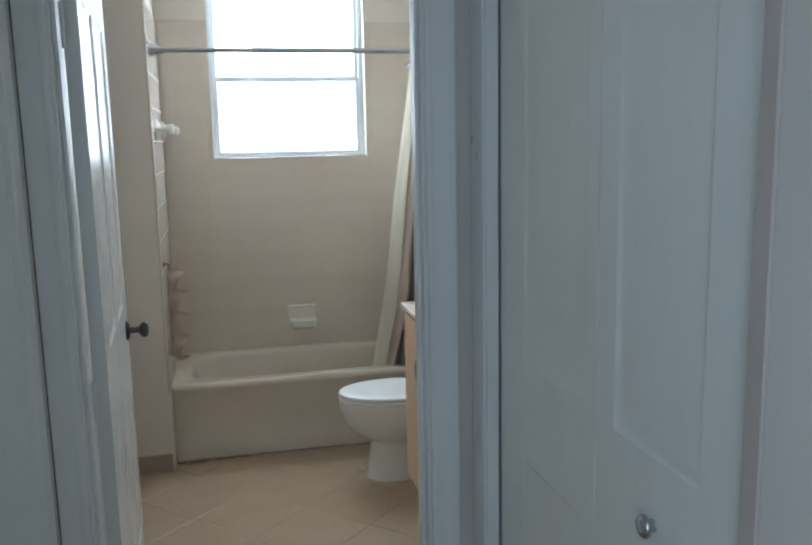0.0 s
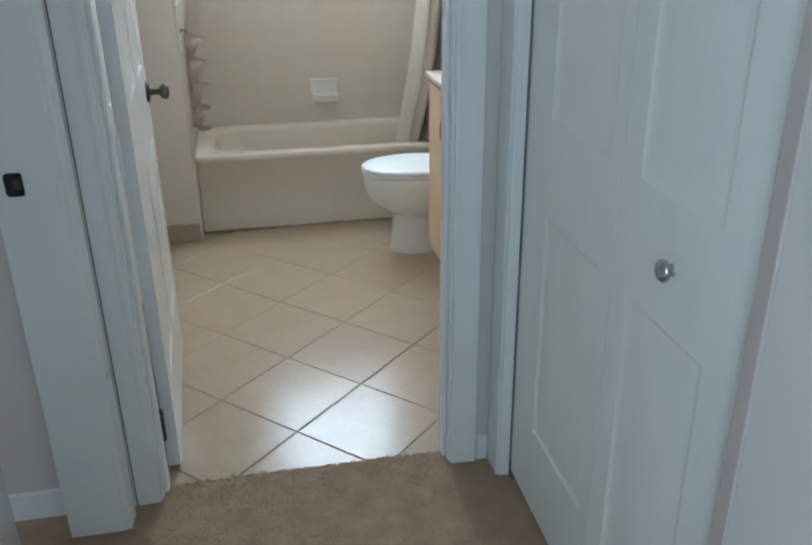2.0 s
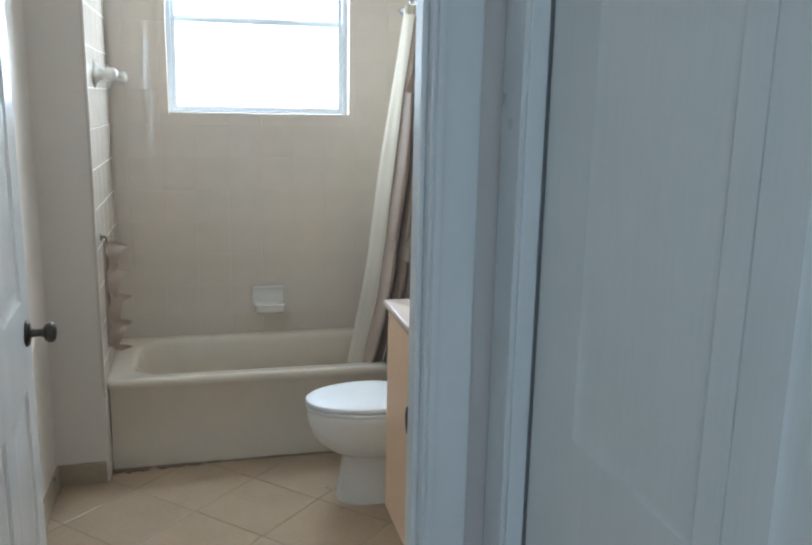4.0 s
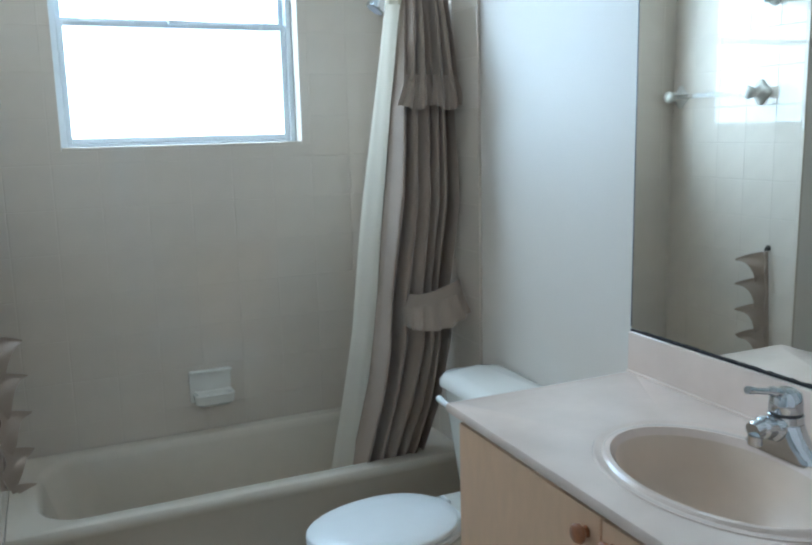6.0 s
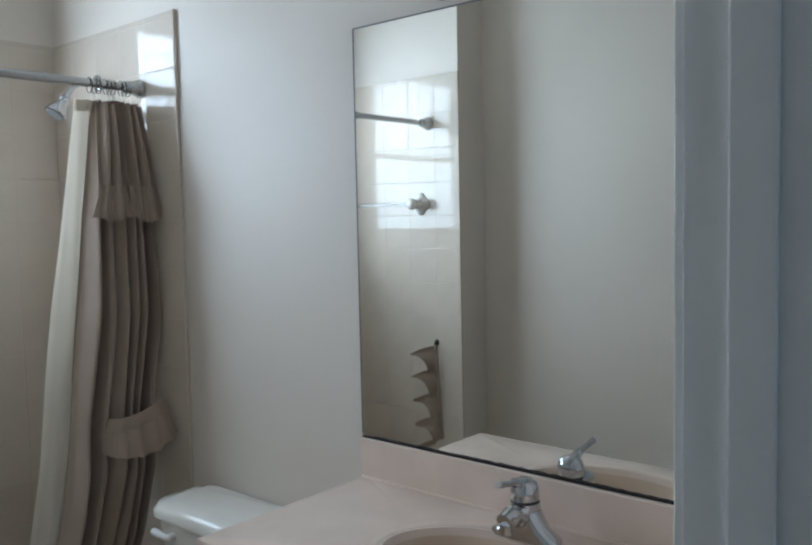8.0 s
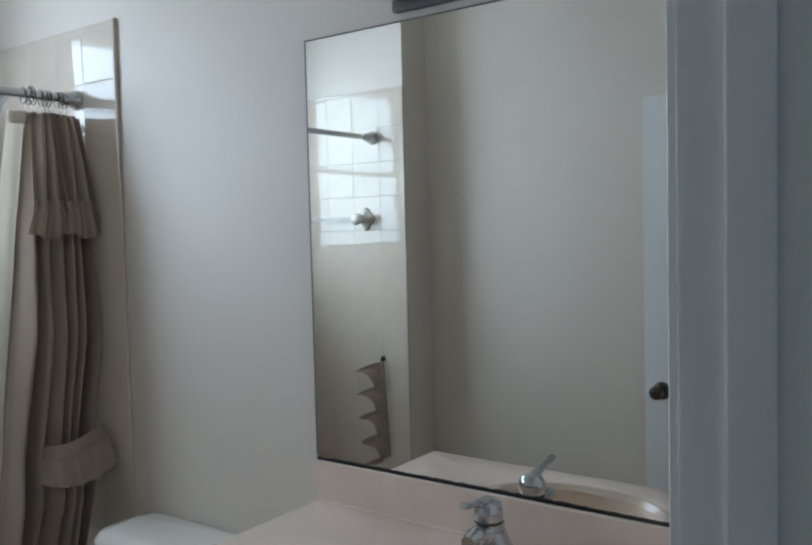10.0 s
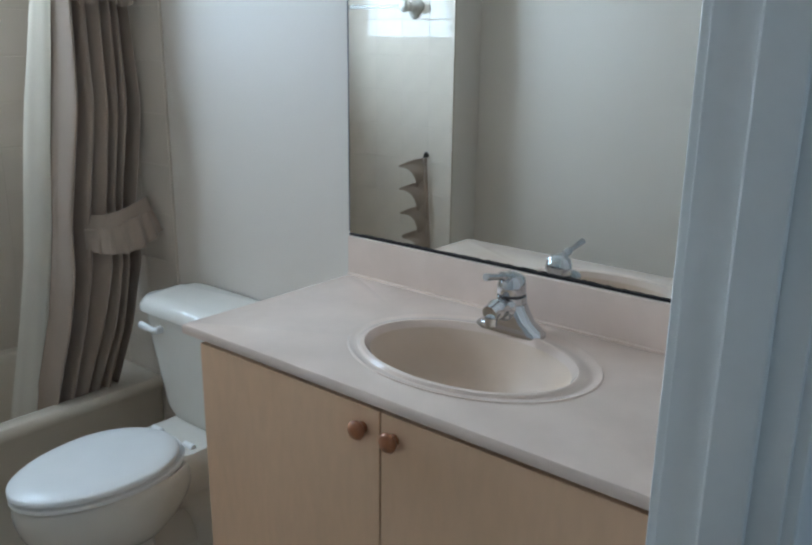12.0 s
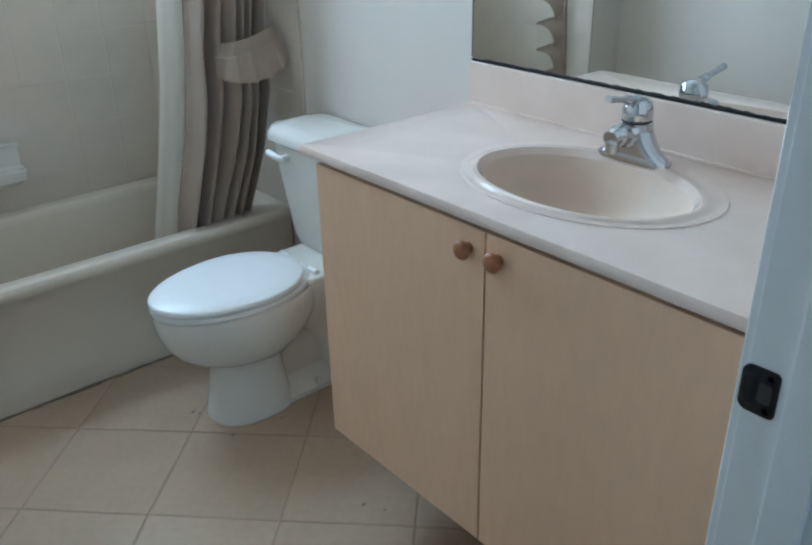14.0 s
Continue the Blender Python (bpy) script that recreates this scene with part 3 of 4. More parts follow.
for s, xw in ((1, XR - 0.0095), (-1, XT + 0.0015)):
    part("end_flange", tube([(xw - s * q, RY, RZ) for q in (0, 0.006, 0.012, 0.03, 0.052, 0.056, 0.07)], [0.03, 0.03, 0.027, 0.021, 0.019, 0.0155, 0.014], 24), STEEL, rod, "dull grey end cup", 40)
for k in range(9):
    xk = 1.418 + 0.0165 * k + 0.004 * math.sin(k * 2.3)
    ring = thing("curtain_ring", (xk, RY, RZ), "chrome wire shower curtain ring on the rod", "curtain ring", "rings on the curtain rod")
    tilt = 0.25 * math.sin(k * 1.7)
    loop = [(xk + tilt * 0.3 * (math.cos(a) - 1) * 0.02, RY + 0.0175 * math.sin(a), RZ - 0.006 + 0.0235 * math.cos(a)) for a in np.linspace(0, 2 * math.pi, 22)]
    part("wire", tube(loop, 0.0014, 6), PEWTER, ring, "", 60)
    part("hook", tube(smooth_path([(xk, RY, RZ - 0.029), (xk + 0.004, RY - 0.004, RZ - 0.042), (xk, RY - 0.002, RZ - 0.054)], 4), 0.0014, 6), LINER, ring, "white plastic hook", 60)

LEFT = [(0.34, 1.215), (0.66, 1.278), (0.97, 1.313), (1.35, 1.352), (1.58, 1.375), (1.93, 1.428)]
RIGHT = [(0.34, 1.445), (0.58, 1.522), (0.81, 1.556), (0.97, 1.550), (1.25, 1.580), (1.58, 1.580), (1.93, 1.566)]
DEEP = [(0.34, 0.038), (0.8, 0.045), (0.95, 0.032), (1.3, 0.045), (1.6, 0.034), (1.93, 0.015)]
YAT = [(0.34, 2.124), (0.5, 2.108), (0.8, 2.070), (1.3, 2.058), (1.7, 2.07), (1.93, 2.083)]


def cloth(z_top, z_bot, left, right, deep, yat, folds, rows, cols, wobble=0.0, hem=None):
    """A hanging cloth in folds, between two edges that lean with the height."""
    rings = []
    for j in range(rows + 1):
        z = z_top + (z_bot - z_top) * j / rows
        ring = []
        for i in range(cols + 1):
            s = i / cols
            x0, x1, d = lerp_table(left, z), lerp_table(right, z), lerp_table(deep, z)
            ph = 2 * math.pi * folds * (s + 0.035 * math.sin(5 * s + 2.2) + 0.018 * math.sin(17 * s + 0.7) + 0.012 * math.sin(z * 3.1 + s * 4))
            y = lerp_table(yat, z) + d * (math.sin(ph + 0.35 * math.sin(ph)) + 0.28 * math.sin(2 * ph + 1.1 + 0.8 * z) + 0.13 * math.sin(3.3 * ph + z * 2))
            x = x0 + (x1 - x0) * s + d * 0.35 * math.cos(ph) * math.sin(math.pi * s)
            dz = wobble * math.sin(ph * 0.5 + 0.6) * (j / rows)
            ring.append((x, y + 0.006 * math.sin(z * 7 + s * 9), z + dz))
        rings.append(ring)
    return rings


def sheet(rings, thick, way=(0.35, 1, 0)):
    """A thin cloth with two sides and closed edges."""
    d = Vector(way).normalized() * thick
    return loft([[Vector(p) for p in ring] + [Vector(p) + d for p in reversed(ring)] for ring in rings])


curtain = thing("shower_curtain", (1.45, RY, 1.93), "taupe fabric shower curtain drawn aside, with ruffled bands", "shower curtain")
part("cloth", sheet(cloth(1.935, 0.34, LEFT, RIGHT, DEEP, YAT, 5.7, 64, 220, 0.01), 0.0015), FABRIC, curtain, "", 80)
shift = [(z, v - 0.030) for z, v in YAT]
for a, b in ((0.0, 0.475), (0.515, 1.0)):
    L = [(1.56, 1.362 + 0.235 * a - 0.008), (1.66, 1.392 + 0.19 * a), (1.93, 1.43 + 0.14 * a)]
    R = [(1.56, 1.37 + 0.225 * b + 0.006), (1.66, 1.392 + 0.19 * b), (1.93, 1.43 + 0.14 * b)]
    part("valance", sheet(cloth(1.925, 1.655, L, R, [(1.65, 0.015), (1.8, 0.020), (1.93, 0.013)], [(1.65, 2.008), (1.93, 2.062)], 2.6, 18, 70), 0.0015), FABRIC, curtain, "gathered taupe valance", 80)
    part("ruffle", sheet(cloth(1.675, 1.572, L, R, [(1.56, 0.012), (1.64, 0.010), (1.66, 0.004), (1.68, 0.007)], [(1.56, 1.992), (1.64, 1.999), (1.66, 2.008), (1.68, 2.004)], 2.6, 12, 70, 0.008), 0.0015), FABRIC, curtain, "taupe ruffle band", 80)
liner = thing("curtain_liner", (1.35, RY + 0.03, 1.93), "white vinyl curtain liner hanging inside the tub", "curtain liner")
LL = [(0.30, 1.145), (0.44, 1.168), (0.84, 1.238), (1.295, 1.290), (1.6, 1.335), (1.93, 1.380)]
LR = [(0.30, 1.40), (0.44, 1.43), (0.84, 1.53), (1.295, 1.565), (1.6, 1.568), (1.93, 1.56)]
part("header", sheet(cloth(1.937, 1.90, [(1.9, 1.377), (1.94, 1.381)], [(1.9, 1.452), (1.94, 1.456)], [(1.9, 0.004)], [(1.9, 2.0975), (1.94, 2.0965)], 1.3, 4, 50), 0.003), LINER, liner, "stitched white header band", 80)
part("vinyl", sheet(cloth(1.935, 0.30, LL, LR, [(0.3, 0.011), (1.3, 0.009), (1.93, 0.004)], [(0.3, 2.165), (0.6, 2.150), (1.0, 2.135), (1.6, 2.125), (1.93, 2.1)], 3.1, 40, 90), 0.001), LINER, liner, "", 80)


def ruffled_band(path, width, amp, waves, lean, n=70):
    """A ruffled strap along a path: flat on its inner edge, frilled on its outer edge."""
    pts = smooth_path(path, max(2, n // len(path)))
    rings = []
    for i, p in enumerate(pts):
        s = i / (len(pts) - 1)
        ring = []
        for k in range(9):
            q = k / 8
            f = amp * q * math.sin(2 * math.pi * waves * s + 0.9 * math.sin(7 * s))
            ring.append(p + Vector(width) * q + Vector(lean) * (f + amp * 0.5 * q))
        rings.append(ring)
    return sheet(rings, 0.0025)


def strip_between(top_path, low_path, amp, waves, rows=10):
    """A cloth strip between two edges, gathered along the upper one and waving towards the lower one."""
    up, down = smooth_path(top_path, 14), smooth_path(low_path, 14)
    rings = []
    for i, (a, b) in enumerate(zip(up, down)):
        s = i / (len(up) - 1)
        wave = amp * math.sin(2 * math.pi * waves * s + 0.8 * math.sin(6 * s))
        rings.append([a.lerp(b, k / rows) + Vector((0, -1, 0)) * wave * (0.25 + 0.75 * k / rows) for k in range(rows + 1)])
    return sheet(rings, 0.0025)


tie = thing("curtain_tieback", (1.5, 2.0, 0.92), "taupe ruffled tieback gathering the shower curtain", "tieback")
part("band", strip_between([(1.396, 2.050, 0.966), (1.412, 1.985, 0.973), (1.450, 1.962, 0.982), (1.505, 1.962, 0.997), (1.553, 1.975, 1.010), (1.576, 2.010, 1.014)],
     [(1.380, 2.045, 0.922), (1.396, 1.980, 0.929), (1.440, 1.957, 0.938), (1.508, 1.957, 0.952), (1.567, 1.970, 0.966), (1.585, 2.005, 0.972)], 0.002, 5), FABRIC, tie, "", 80)
part("ruffle", strip_between([(1.380, 2.040, 0.927), (1.394, 1.975, 0.934), (1.440, 1.952, 0.943), (1.508, 1.952, 0.957), (1.565, 1.963, 0.972)],
     [(1.374, 2.025, 0.868), (1.388, 1.965, 0.862), (1.440, 1.938, 0.857), (1.515, 1.936, 0.866), (1.589, 1.945, 0.902)], 0.007, 6), FABRIC, tie, "gathered ruffle with a free corner", 80)

HKY = 2.058
hang = thing("hanging_tieback", (XT + 0.01, 2.05, 0.98), "brown ruffled curtain tieback hanging from a wall hook", "tieback")
part("hook", tube(smooth_path([(XT + 0.0005, HKY, 0.985), (XT + 0.016, HKY - 0.002, 0.988), (XT + 0.022, HKY - 0.003, 0.978), (XT + 0.02, HKY - 0.003, 0.968)], 5), 0.0035, 8), PEWTER, hang, "dark metal hook", 60)
part("hook_plate", turned([(0.013, 0), (0.013, 0.003), (0.006, 0.006)], (XT + 0.0005, HKY, 0.985), "x", 16), PEWTER, hang, "", 60)
bm = ruffled_band([(XT + 0.022, HKY, 0.975), (XT + 0.020, HKY - 0.005, 0.90), (XT + 0.018, HKY - 0.010, 0.78), (XT + 0.018, HKY - 0.015, 0.66), (XT + 0.018, HKY - 0.025, 0.545)], (0.0, -0.010, 0.0), 0.006, 4, (1, 0, 0))
part("strap", bm, FABRIC, hang, "", 80)
rings = []
for i in range(121):
    s = i / 120
    z = 0.970 - 0.43 * s
    beat = (4.0 * s + 0.05) % 1.0
    flap = (1 - beat) ** 0.8 if i < 120 else 0.3
    swing = 0.5 + 0.5 * math.cos(2 * math.pi * beat + 0.5 * math.sin(5 * s))
    ring = []
    for k in range(13):
        q = k / 12
        ring.append((XT + 0.008 + q * (0.026 + 0.066 * flap) + 0.004 * math.sin(6 * q + 30 * s) * q, HKY - 0.008 - 0.030 * s + q * (0.026 + 0.056 * flap) + 0.014 * q * math.sin(2 * math.pi * beat + 0.6), z - 0.030 * q * q * swing - 0.006 * q))
    rings.append(ring)
part("ruffle", sheet(rings, 0.002, (0.2, 0.2, 1)), FABRIC, hang, "frilled brown edge", 80)

# ---- shower arm and head ----
shower = thing("shower_fixture", (1.5, 2.35, 2.0), "chrome shower head on a bent wall arm", "shower head")
part("wall_flange", turned([(0.028, 0), (0.027, -0.004), (0.014, -0.012), (0.011, -0.014)], (XR - 0.0095, 2.345, 2.035), "x", 24), CHROME, shower, "", 40)
part("arm", tube(smooth_path([(XR - 0.012, 2.345, 2.035), (1.55, 2.345, 2.035), (1.51, 2.345, 2.02), (1.48, 2.345, 1.985)], 6), 0.0105, 14), CHROME, shower, "", 60)
d = Vector((-0.55, 0, -0.83)).normalized()
o = Vector((1.483, 2.345, 1.988))
head = part("head", tube([o + d * q for q in (0, 0.012, 0.02, 0.03, 0.055, 0.075, 0.082, 0.084)], [0.011, 0.017, 0.017, 0.013, 0.026, 0.036, 0.036, 0.030], 24), CHROME, shower, "", 40)
part("spray_face", tube([o + d * 0.083, o + d * 0.086], [0.031, 0.028], 20), GREY, head, "grey spray face", 40)

# ---- soap dish and towel bar ----
soap = thing("soap_dish", (0.84, 2.64, 0.57), "white ceramic soap dish set in the tiles", "soap dish")
part("back_plate", boxes(((0.758, YB - 0.022, 0.508), (0.914, YB - 0.008, 0.630)), bevel=0.006), CHINA, soap, "", 40)
rings = [rounded(0.785, 0.897, 2.585, YB - 0.016, 0.02, 0.500), rounded(0.770, 0.912, 2.567, YB - 0.016, 0.022, 0.514), rounded(0.766, 0.916, 2.562, YB - 0.016, 0.022, 0.548), rounded(0.770, 0.912, 2.567, YB - 0.018, 0.022, 0.552),
         rounded(0.779, 0.903, 2.576, YB - 0.026, 0.02, 0.547), rounded(0.784, 0.898, 2.582, YB - 0.03, 0.02, 0.532)]
part("tray", loft(rings), CHINA, soap, "", 40)
part("top_lip", boxes(((0.762, YB - 0.036, 0.618), (0.918, YB - 0.0225, 0.631)), bevel=0.005), CHINA, soap, "", 40)
TBZ = 1.622
bar = thing("towel_bar", (XT, 2.38, TBZ), "white ceramic towel bar posts with a clear rod", "towel bar")
for y in (2.135, 2.595):
    post = part("post", loft([[(XT + q, y + r * math.cos(a) * (1 + 0.15 * math.cos(4 * a) * w), TBZ + r * math.sin(a) * (1 + 0.15 * math.cos(4 * a) * w)) for a in np.linspace(0, 2 * math.pi, 32, endpoint=False)]
        for q, r, w in ((0.001, 0.046, 1), (0.008, 0.045, 1), (0.014, 0.036, 1), (0.025, 0.022, 0.5), (0.045, 0.018, 0), (0.056, 0.023, 0), (0.072, 0.027, 0), (0.084, 0.024, 0), (0.09, 0.012, 0))]), CHINA, bar, "", 50)
part("bar", tube([(XT + 0.068, 2.14, TBZ), (XT + 0.068, 2.59, TBZ)], 0.0095, 16), GLASS, bar, "clear acrylic rod", 60)


# ---- toilet ----
def egg(front, back, half, z, cy, n=40, square=0.0):
    """An elongated oval, its long nose towards -x."""
    mid = front + (back - front) * 0.58
    pts = []
    for i in range(n):
        a = 2 * math.pi * i / n
        c, s = math.cos(a), math.sin(a)
        e = 1 - square
        c2, s2 = math.copysign(abs(c) ** e, c), math.copysign(abs(s) ** e, s)
        pts.append((mid + (back - mid if c > 0 else mid - front) * c2, cy + half * s2, z))
    return pts


CY = 1.612
toilet = thing("toilet", (1.25, CY, 0), "white two-piece china toilet, lid down", "toilet")
rings = [egg(1.014, 1.27, 0.105, 0.001, CY, square=0.2), egg(1.014, 1.27, 0.105, 0.010, CY, square=0.2), egg(1.020, 1.265, 0.101, 0.028, CY, square=0.15), egg(1.030, 1.255, 0.090, 0.10, CY, square=0.1), egg(1.035, 1.25, 0.083, 0.165, CY, square=0.05),
         egg(1.033, 1.255, 0.084, 0.182, CY), egg(1.008, 1.29, 0.104, 0.194, CY), egg(0.974, 1.31, 0.122, 0.214, CY), egg(0.940, 1.345, 0.140, 0.243, CY), egg(0.914, 1.37, 0.153, 0.282, CY), egg(0.902, 1.385, 0.159, 0.322, CY), egg(0.899, 1.385, 0.161, 0.352, CY), egg(0.902, 1.385, 0.159, 0.368, CY), egg(0.909, 1.38, 0.154, 0.377, CY)]
part("bowl", loft(rings), CHINA, toilet, "", 60)
part("back_deck", loft([rounded(1.30, 1.57, CY - 0.085, CY + 0.085, 0.03, 0.25), rounded(1.30, 1.575, CY - 0.115, CY + 0.115, 0.03, 0.34), rounded(1.30, 1.575, CY - 0.12, CY + 0.12, 0.03, 0.383), rounded(1.305, 1.57, CY - 0.115, CY + 0.115, 0.03, 0.3925)]), CHINA, toilet, "", 40)
part("trapway", tube(smooth_path([(1.16, CY, 0.12), (1.23, CY, 0.19), (1.31, CY, 0.24), (1.39, CY, 0.21), (1.43, CY, 0.12), (1.44, CY, 0.03)], 6), [0.055] + [0.058] * 29 + [0.06], 20), CHINA, toilet, "", 60)
part("foot", loft([rounded(1.10, 1.50, CY - 0.086, CY + 0.086, 0.06, 0.0005), rounded(1.10, 1.50, CY - 0.086, CY + 0.086, 0.06, 0.016), rounded(1.12, 1.49, CY - 0.070, CY + 0.070, 0.05, 0.030), rounded(1.14, 1.46, CY - 0.030, CY + 0.030, 0.025, 0.06), rounded(1.14, 1.46, CY - 0.030, CY + 0.030, 0.025, 0.20), rounded(1.14, 1.50, CY - 0.075, CY + 0.075, 0.04, 0.275)]), CHINA, toilet, "", 40)
part("seat", loft([egg(0.903, 1.355, 0.156, 0.378, CY), egg(0.896, 1.36, 0.163, 0.383, CY), egg(0.896, 1.36, 0.163, 0.392, CY), egg(0.901, 1.357, 0.158, 0.396, CY)]), SEAT, toilet, "white plastic seat ring", 40)
part("lid", loft([egg(0.904, 1.335, 0.156, 0.3995, CY), egg(0.895, 1.34, 0.164, 0.403, CY), egg(0.895, 1.34, 0.164, 0.411, CY), egg(0.901, 1.336, 0.158, 0.416, CY), egg(0.95, 1.30, 0.118, 0.420, CY), egg(1.06, 1.23, 0.05, 0.421, CY)]), SEAT, toilet, "white closed lid", 60)
for dy in (-0.075, 0.075):
    part("seat_hinge", tube([(1.352, CY + dy - 0.020, 0.396), (1.352, CY + dy + 0.020, 0.396)], 0.009, 14), SEAT, toilet, "", 40)
    part("bolt_cap", turned([(0.012, 0), (0.011, 0.008), (0.006, 0.014), (0.0, 0.015)], (1.34, CY + dy * 0.98, 0.022), "z", 14), CHINA, toilet, "", 60)
TC = 1.588
part("tank", loft([rounded(1.44, 1.575, TC - 0.165, TC + 0.165, 0.04, 0.393), rounded(1.425, 1.58, TC - 0.175, TC + 0.175, 0.04, 0.43), rounded(1.402, 1.585, TC - 0.195, TC + 0.195, 0.035, 0.64), rounded(1.395, 1.585, TC - 0.20, TC + 0.20, 0.035, 0.722)]), CHINA, toilet, "", 40)
part("tank_lid", loft([rounded(1.388, 1.588, TC - 0.206, TC + 0.206, 0.04, 0.7235), rounded(1.378, 1.59, TC - 0.216, TC + 0.216, 0.05, 0.731), rounded(1.377, 1.59, TC - 0.217, TC + 0.217, 0.055, 0.750), rounded(1.388, 1.588, TC - 0.209, TC + 0.209, 0.06, 0.768), rounded(1.42, 1.57, TC - 0.175, TC + 0.175, 0.06, 0.776)]), CHINA, toilet, "", 50)
part("flush_lever", tube(smooth_path([(1.398, 1.70, 0.686), (1.384, 1.70, 0.686), (1.377, 1.708, 0.686), (1.374, 1.735, 0.689), (1.372, 1.762, 0.693)], 4), [0.011] * 6 + [0.0085] * 6 + [0.0105] * 5, 10), SEAT, toilet, "white flush lever", 60)
supply = thing("water_supply", (1.57, 1.70, 0.1), "braided water supply hose behind the toilet", "supply hose")
part("hose", tube(smooth_path([(1.592, 1.73, 0.16), (1.555, 1.735, 0.165), (1.535, 1.745, 0.22), (1.53, 1.74, 0.33), (1.54, 1.715, 0.392)], 6), 0.006, 10), STEEL, supply, "", 60)
part("valve", turned([(0.025, 0), (0.024, -0.006), (0.009, -0.008), (0.009, -0.03), (0.014, -0.031), (0.014, -0.05), (0.004, -0.052)], (1.599, 1.73, 0.16), "x", 16), CHROME, supply, "", 40)

# ---- vanity ----
KX, KY0, KY1 = 1.094, 0.075, 1.09
CT = 0.916
van = thing("vanity_cabinet", (1.34, 0.58, 0), "maple laminate vanity cabinet with two doors and a recessed toe kick", "vanity cabinet")
part("side_panel", boxes(((KX + 0.02, KY1 - 0.018, 0.225), (XR - 0.002, KY1, CT - 0.022)), bevel=0.001), MAPLE, van)
part("side_panel", boxes(((KX + 0.02, KY0, 0.225), (XR - 0.002, KY0 + 0.018, CT - 0.022)), bevel=0.001), MAPLE, van)
part("bottom_panel", boxes(((KX + 0.02, KY0 + 0.019, 0.225), (XR - 0.002, KY1 - 0.019, 0.243))), MAPLE, van)
part("top_rail", boxes(((KX + 0.06, KY0 + 0.019, CT - 0.08), (KX + 0.078, KY1 - 0.019, CT - 0.022))), MAPLE, van)
# the kick's near-black colour carries the shade under the cabinet
part("toe_kick", boxes(((1.34, KY0 + 0.01, 0.001), (XR - 0.003, KY1 - 0.03, 0.224))), DARK, van, "recessed toe kick with its shade put into a near-black colour")
SEAM = 0.606
for y0, y1, ky in ((SEAM + 0.002, KY1 + 0.001, 0.645), (KY0 + 0.01, SEAM - 0.002, 0.575)):
    cd = part("door", boxes(((KX, y0, 0.222), (KX + 0.0185, y1, CT - 0.0300)), bevel=0.0012), MAPLE, van)
    part("knob", turned([(0.0105, 0), (0.0085, -0.004), (0.0095, -0.008), (0.0165, -0.013), (0.0178, -0.018), (0.014, -0.0235), (0.004, -0.025)], (KX, ky, 0.847), "x", 20), KNOBWOOD, cd, "round reddish wooden knob", 60)

top = thing("countertop", (1.34, 0.6, CT), "pinkish cream cultured marble countertop with an integral oval basin", "countertop")
CX0, CX1, CY0, CY1 = 1.090, XR - 0.002, 0.058, 1.145
SX, SY = 1.335, 0.605
corner = [math.atan2(y - SY, x - SX) for x in (CX0, CX1) for y in (CY0, CY1)]
angles = sorted(list(np.linspace(-math.pi, math.pi, 96, endpoint=False)) + corner)


def rim(inset, z):
    out = []
    for a in angles:
        c, s = math.cos(a), math.sin(a)
        tx = ((CX1 if c > 0 else CX0) - SX) / c if abs(c) > 1e-6 else 1e9
        ty = ((CY1 if s > 0 else CY0) - SY) / s if abs(s) > 1e-6 else 1e9
        t = min(tx, ty)
        x, y = SX + t * c, SY + t * s
        out.append((min(max(x, CX0 + inset), CX1 - inset), min(max(y, CY0 + inset), CY1 - inset), z))
    return out


def oval(ax, ay, z, dx=0.0):
    return [(SX + dx + ax * math.cos(a), SY + ay * math.sin(a), z) for a in angles]


rings = [oval(0.21, 0.28, CT - 0.021), rim(0.001, CT - 0.021), rim(0, CT - 0.016), rim(0.0, CT - 0.006), rim(0.002, CT - 0.0015), rim(0.006, CT),
         oval(0.192, 0.256, CT, 0.010), oval(0.1908, 0.2548, CT + 0.0022, 0.010), oval(0.188, 0.252, CT + 0.0026, 0.010), oval(0.183, 0.247, CT + 0.0006, 0.009), oval(0.168, 0.233, CT + 0.0005, 0.003), oval(0.160, 0.226, CT + 0.0050), oval(0.151, 0.217, CT + 0.0050),
         oval(0.141, 0.206, CT - 0.008), oval(0.132, 0.195, CT - 0.024), oval(0.117, 0.176, CT - 0.056), oval(0.090, 0.140, CT - 0.088, 0.008), oval(0.054, 0.082, CT - 0.108, 0.022), oval(0.022, 0.024, CT - 0.115, 0.036)]
part("slab", loft(rings[:14], caps=(False, False)), MARBLE, top, "", 40)
part("basin", loft(rings[13:], caps=(False, True)), BASIN, top, "tan oval basin", 40)
part("backsplash", boxes(((XR - 0.018, CY0, CT), (XR - 0.001, CY1, 1.014)), bevel=0.003), MARBLE, top)
part("caulk_bead", boxes(((XR - 0.0245, CY0 + 0.002, CT - 0.001), (XR - 0.0172, CY1 - 0.002, CT + 0.0055)), bevel=0.003), MARBLE, top, "", 40)
dr = part("drain", turned([(0.022, 0), (0.022, 0.003), (0.016, 0.004), (0.015, 0.001)], (SX + 0.036, SY, CT - 0.1155), "z", 20), CHROME, top, "chrome drain ring", 40)
part("stopper", turned([(0.0135, 0), (0.0135, 0.003), (0.004, 0.006)], (SX + 0.036, SY, CT - 0.114), "z", 16), DARK, dr, "dark stopper", 40)

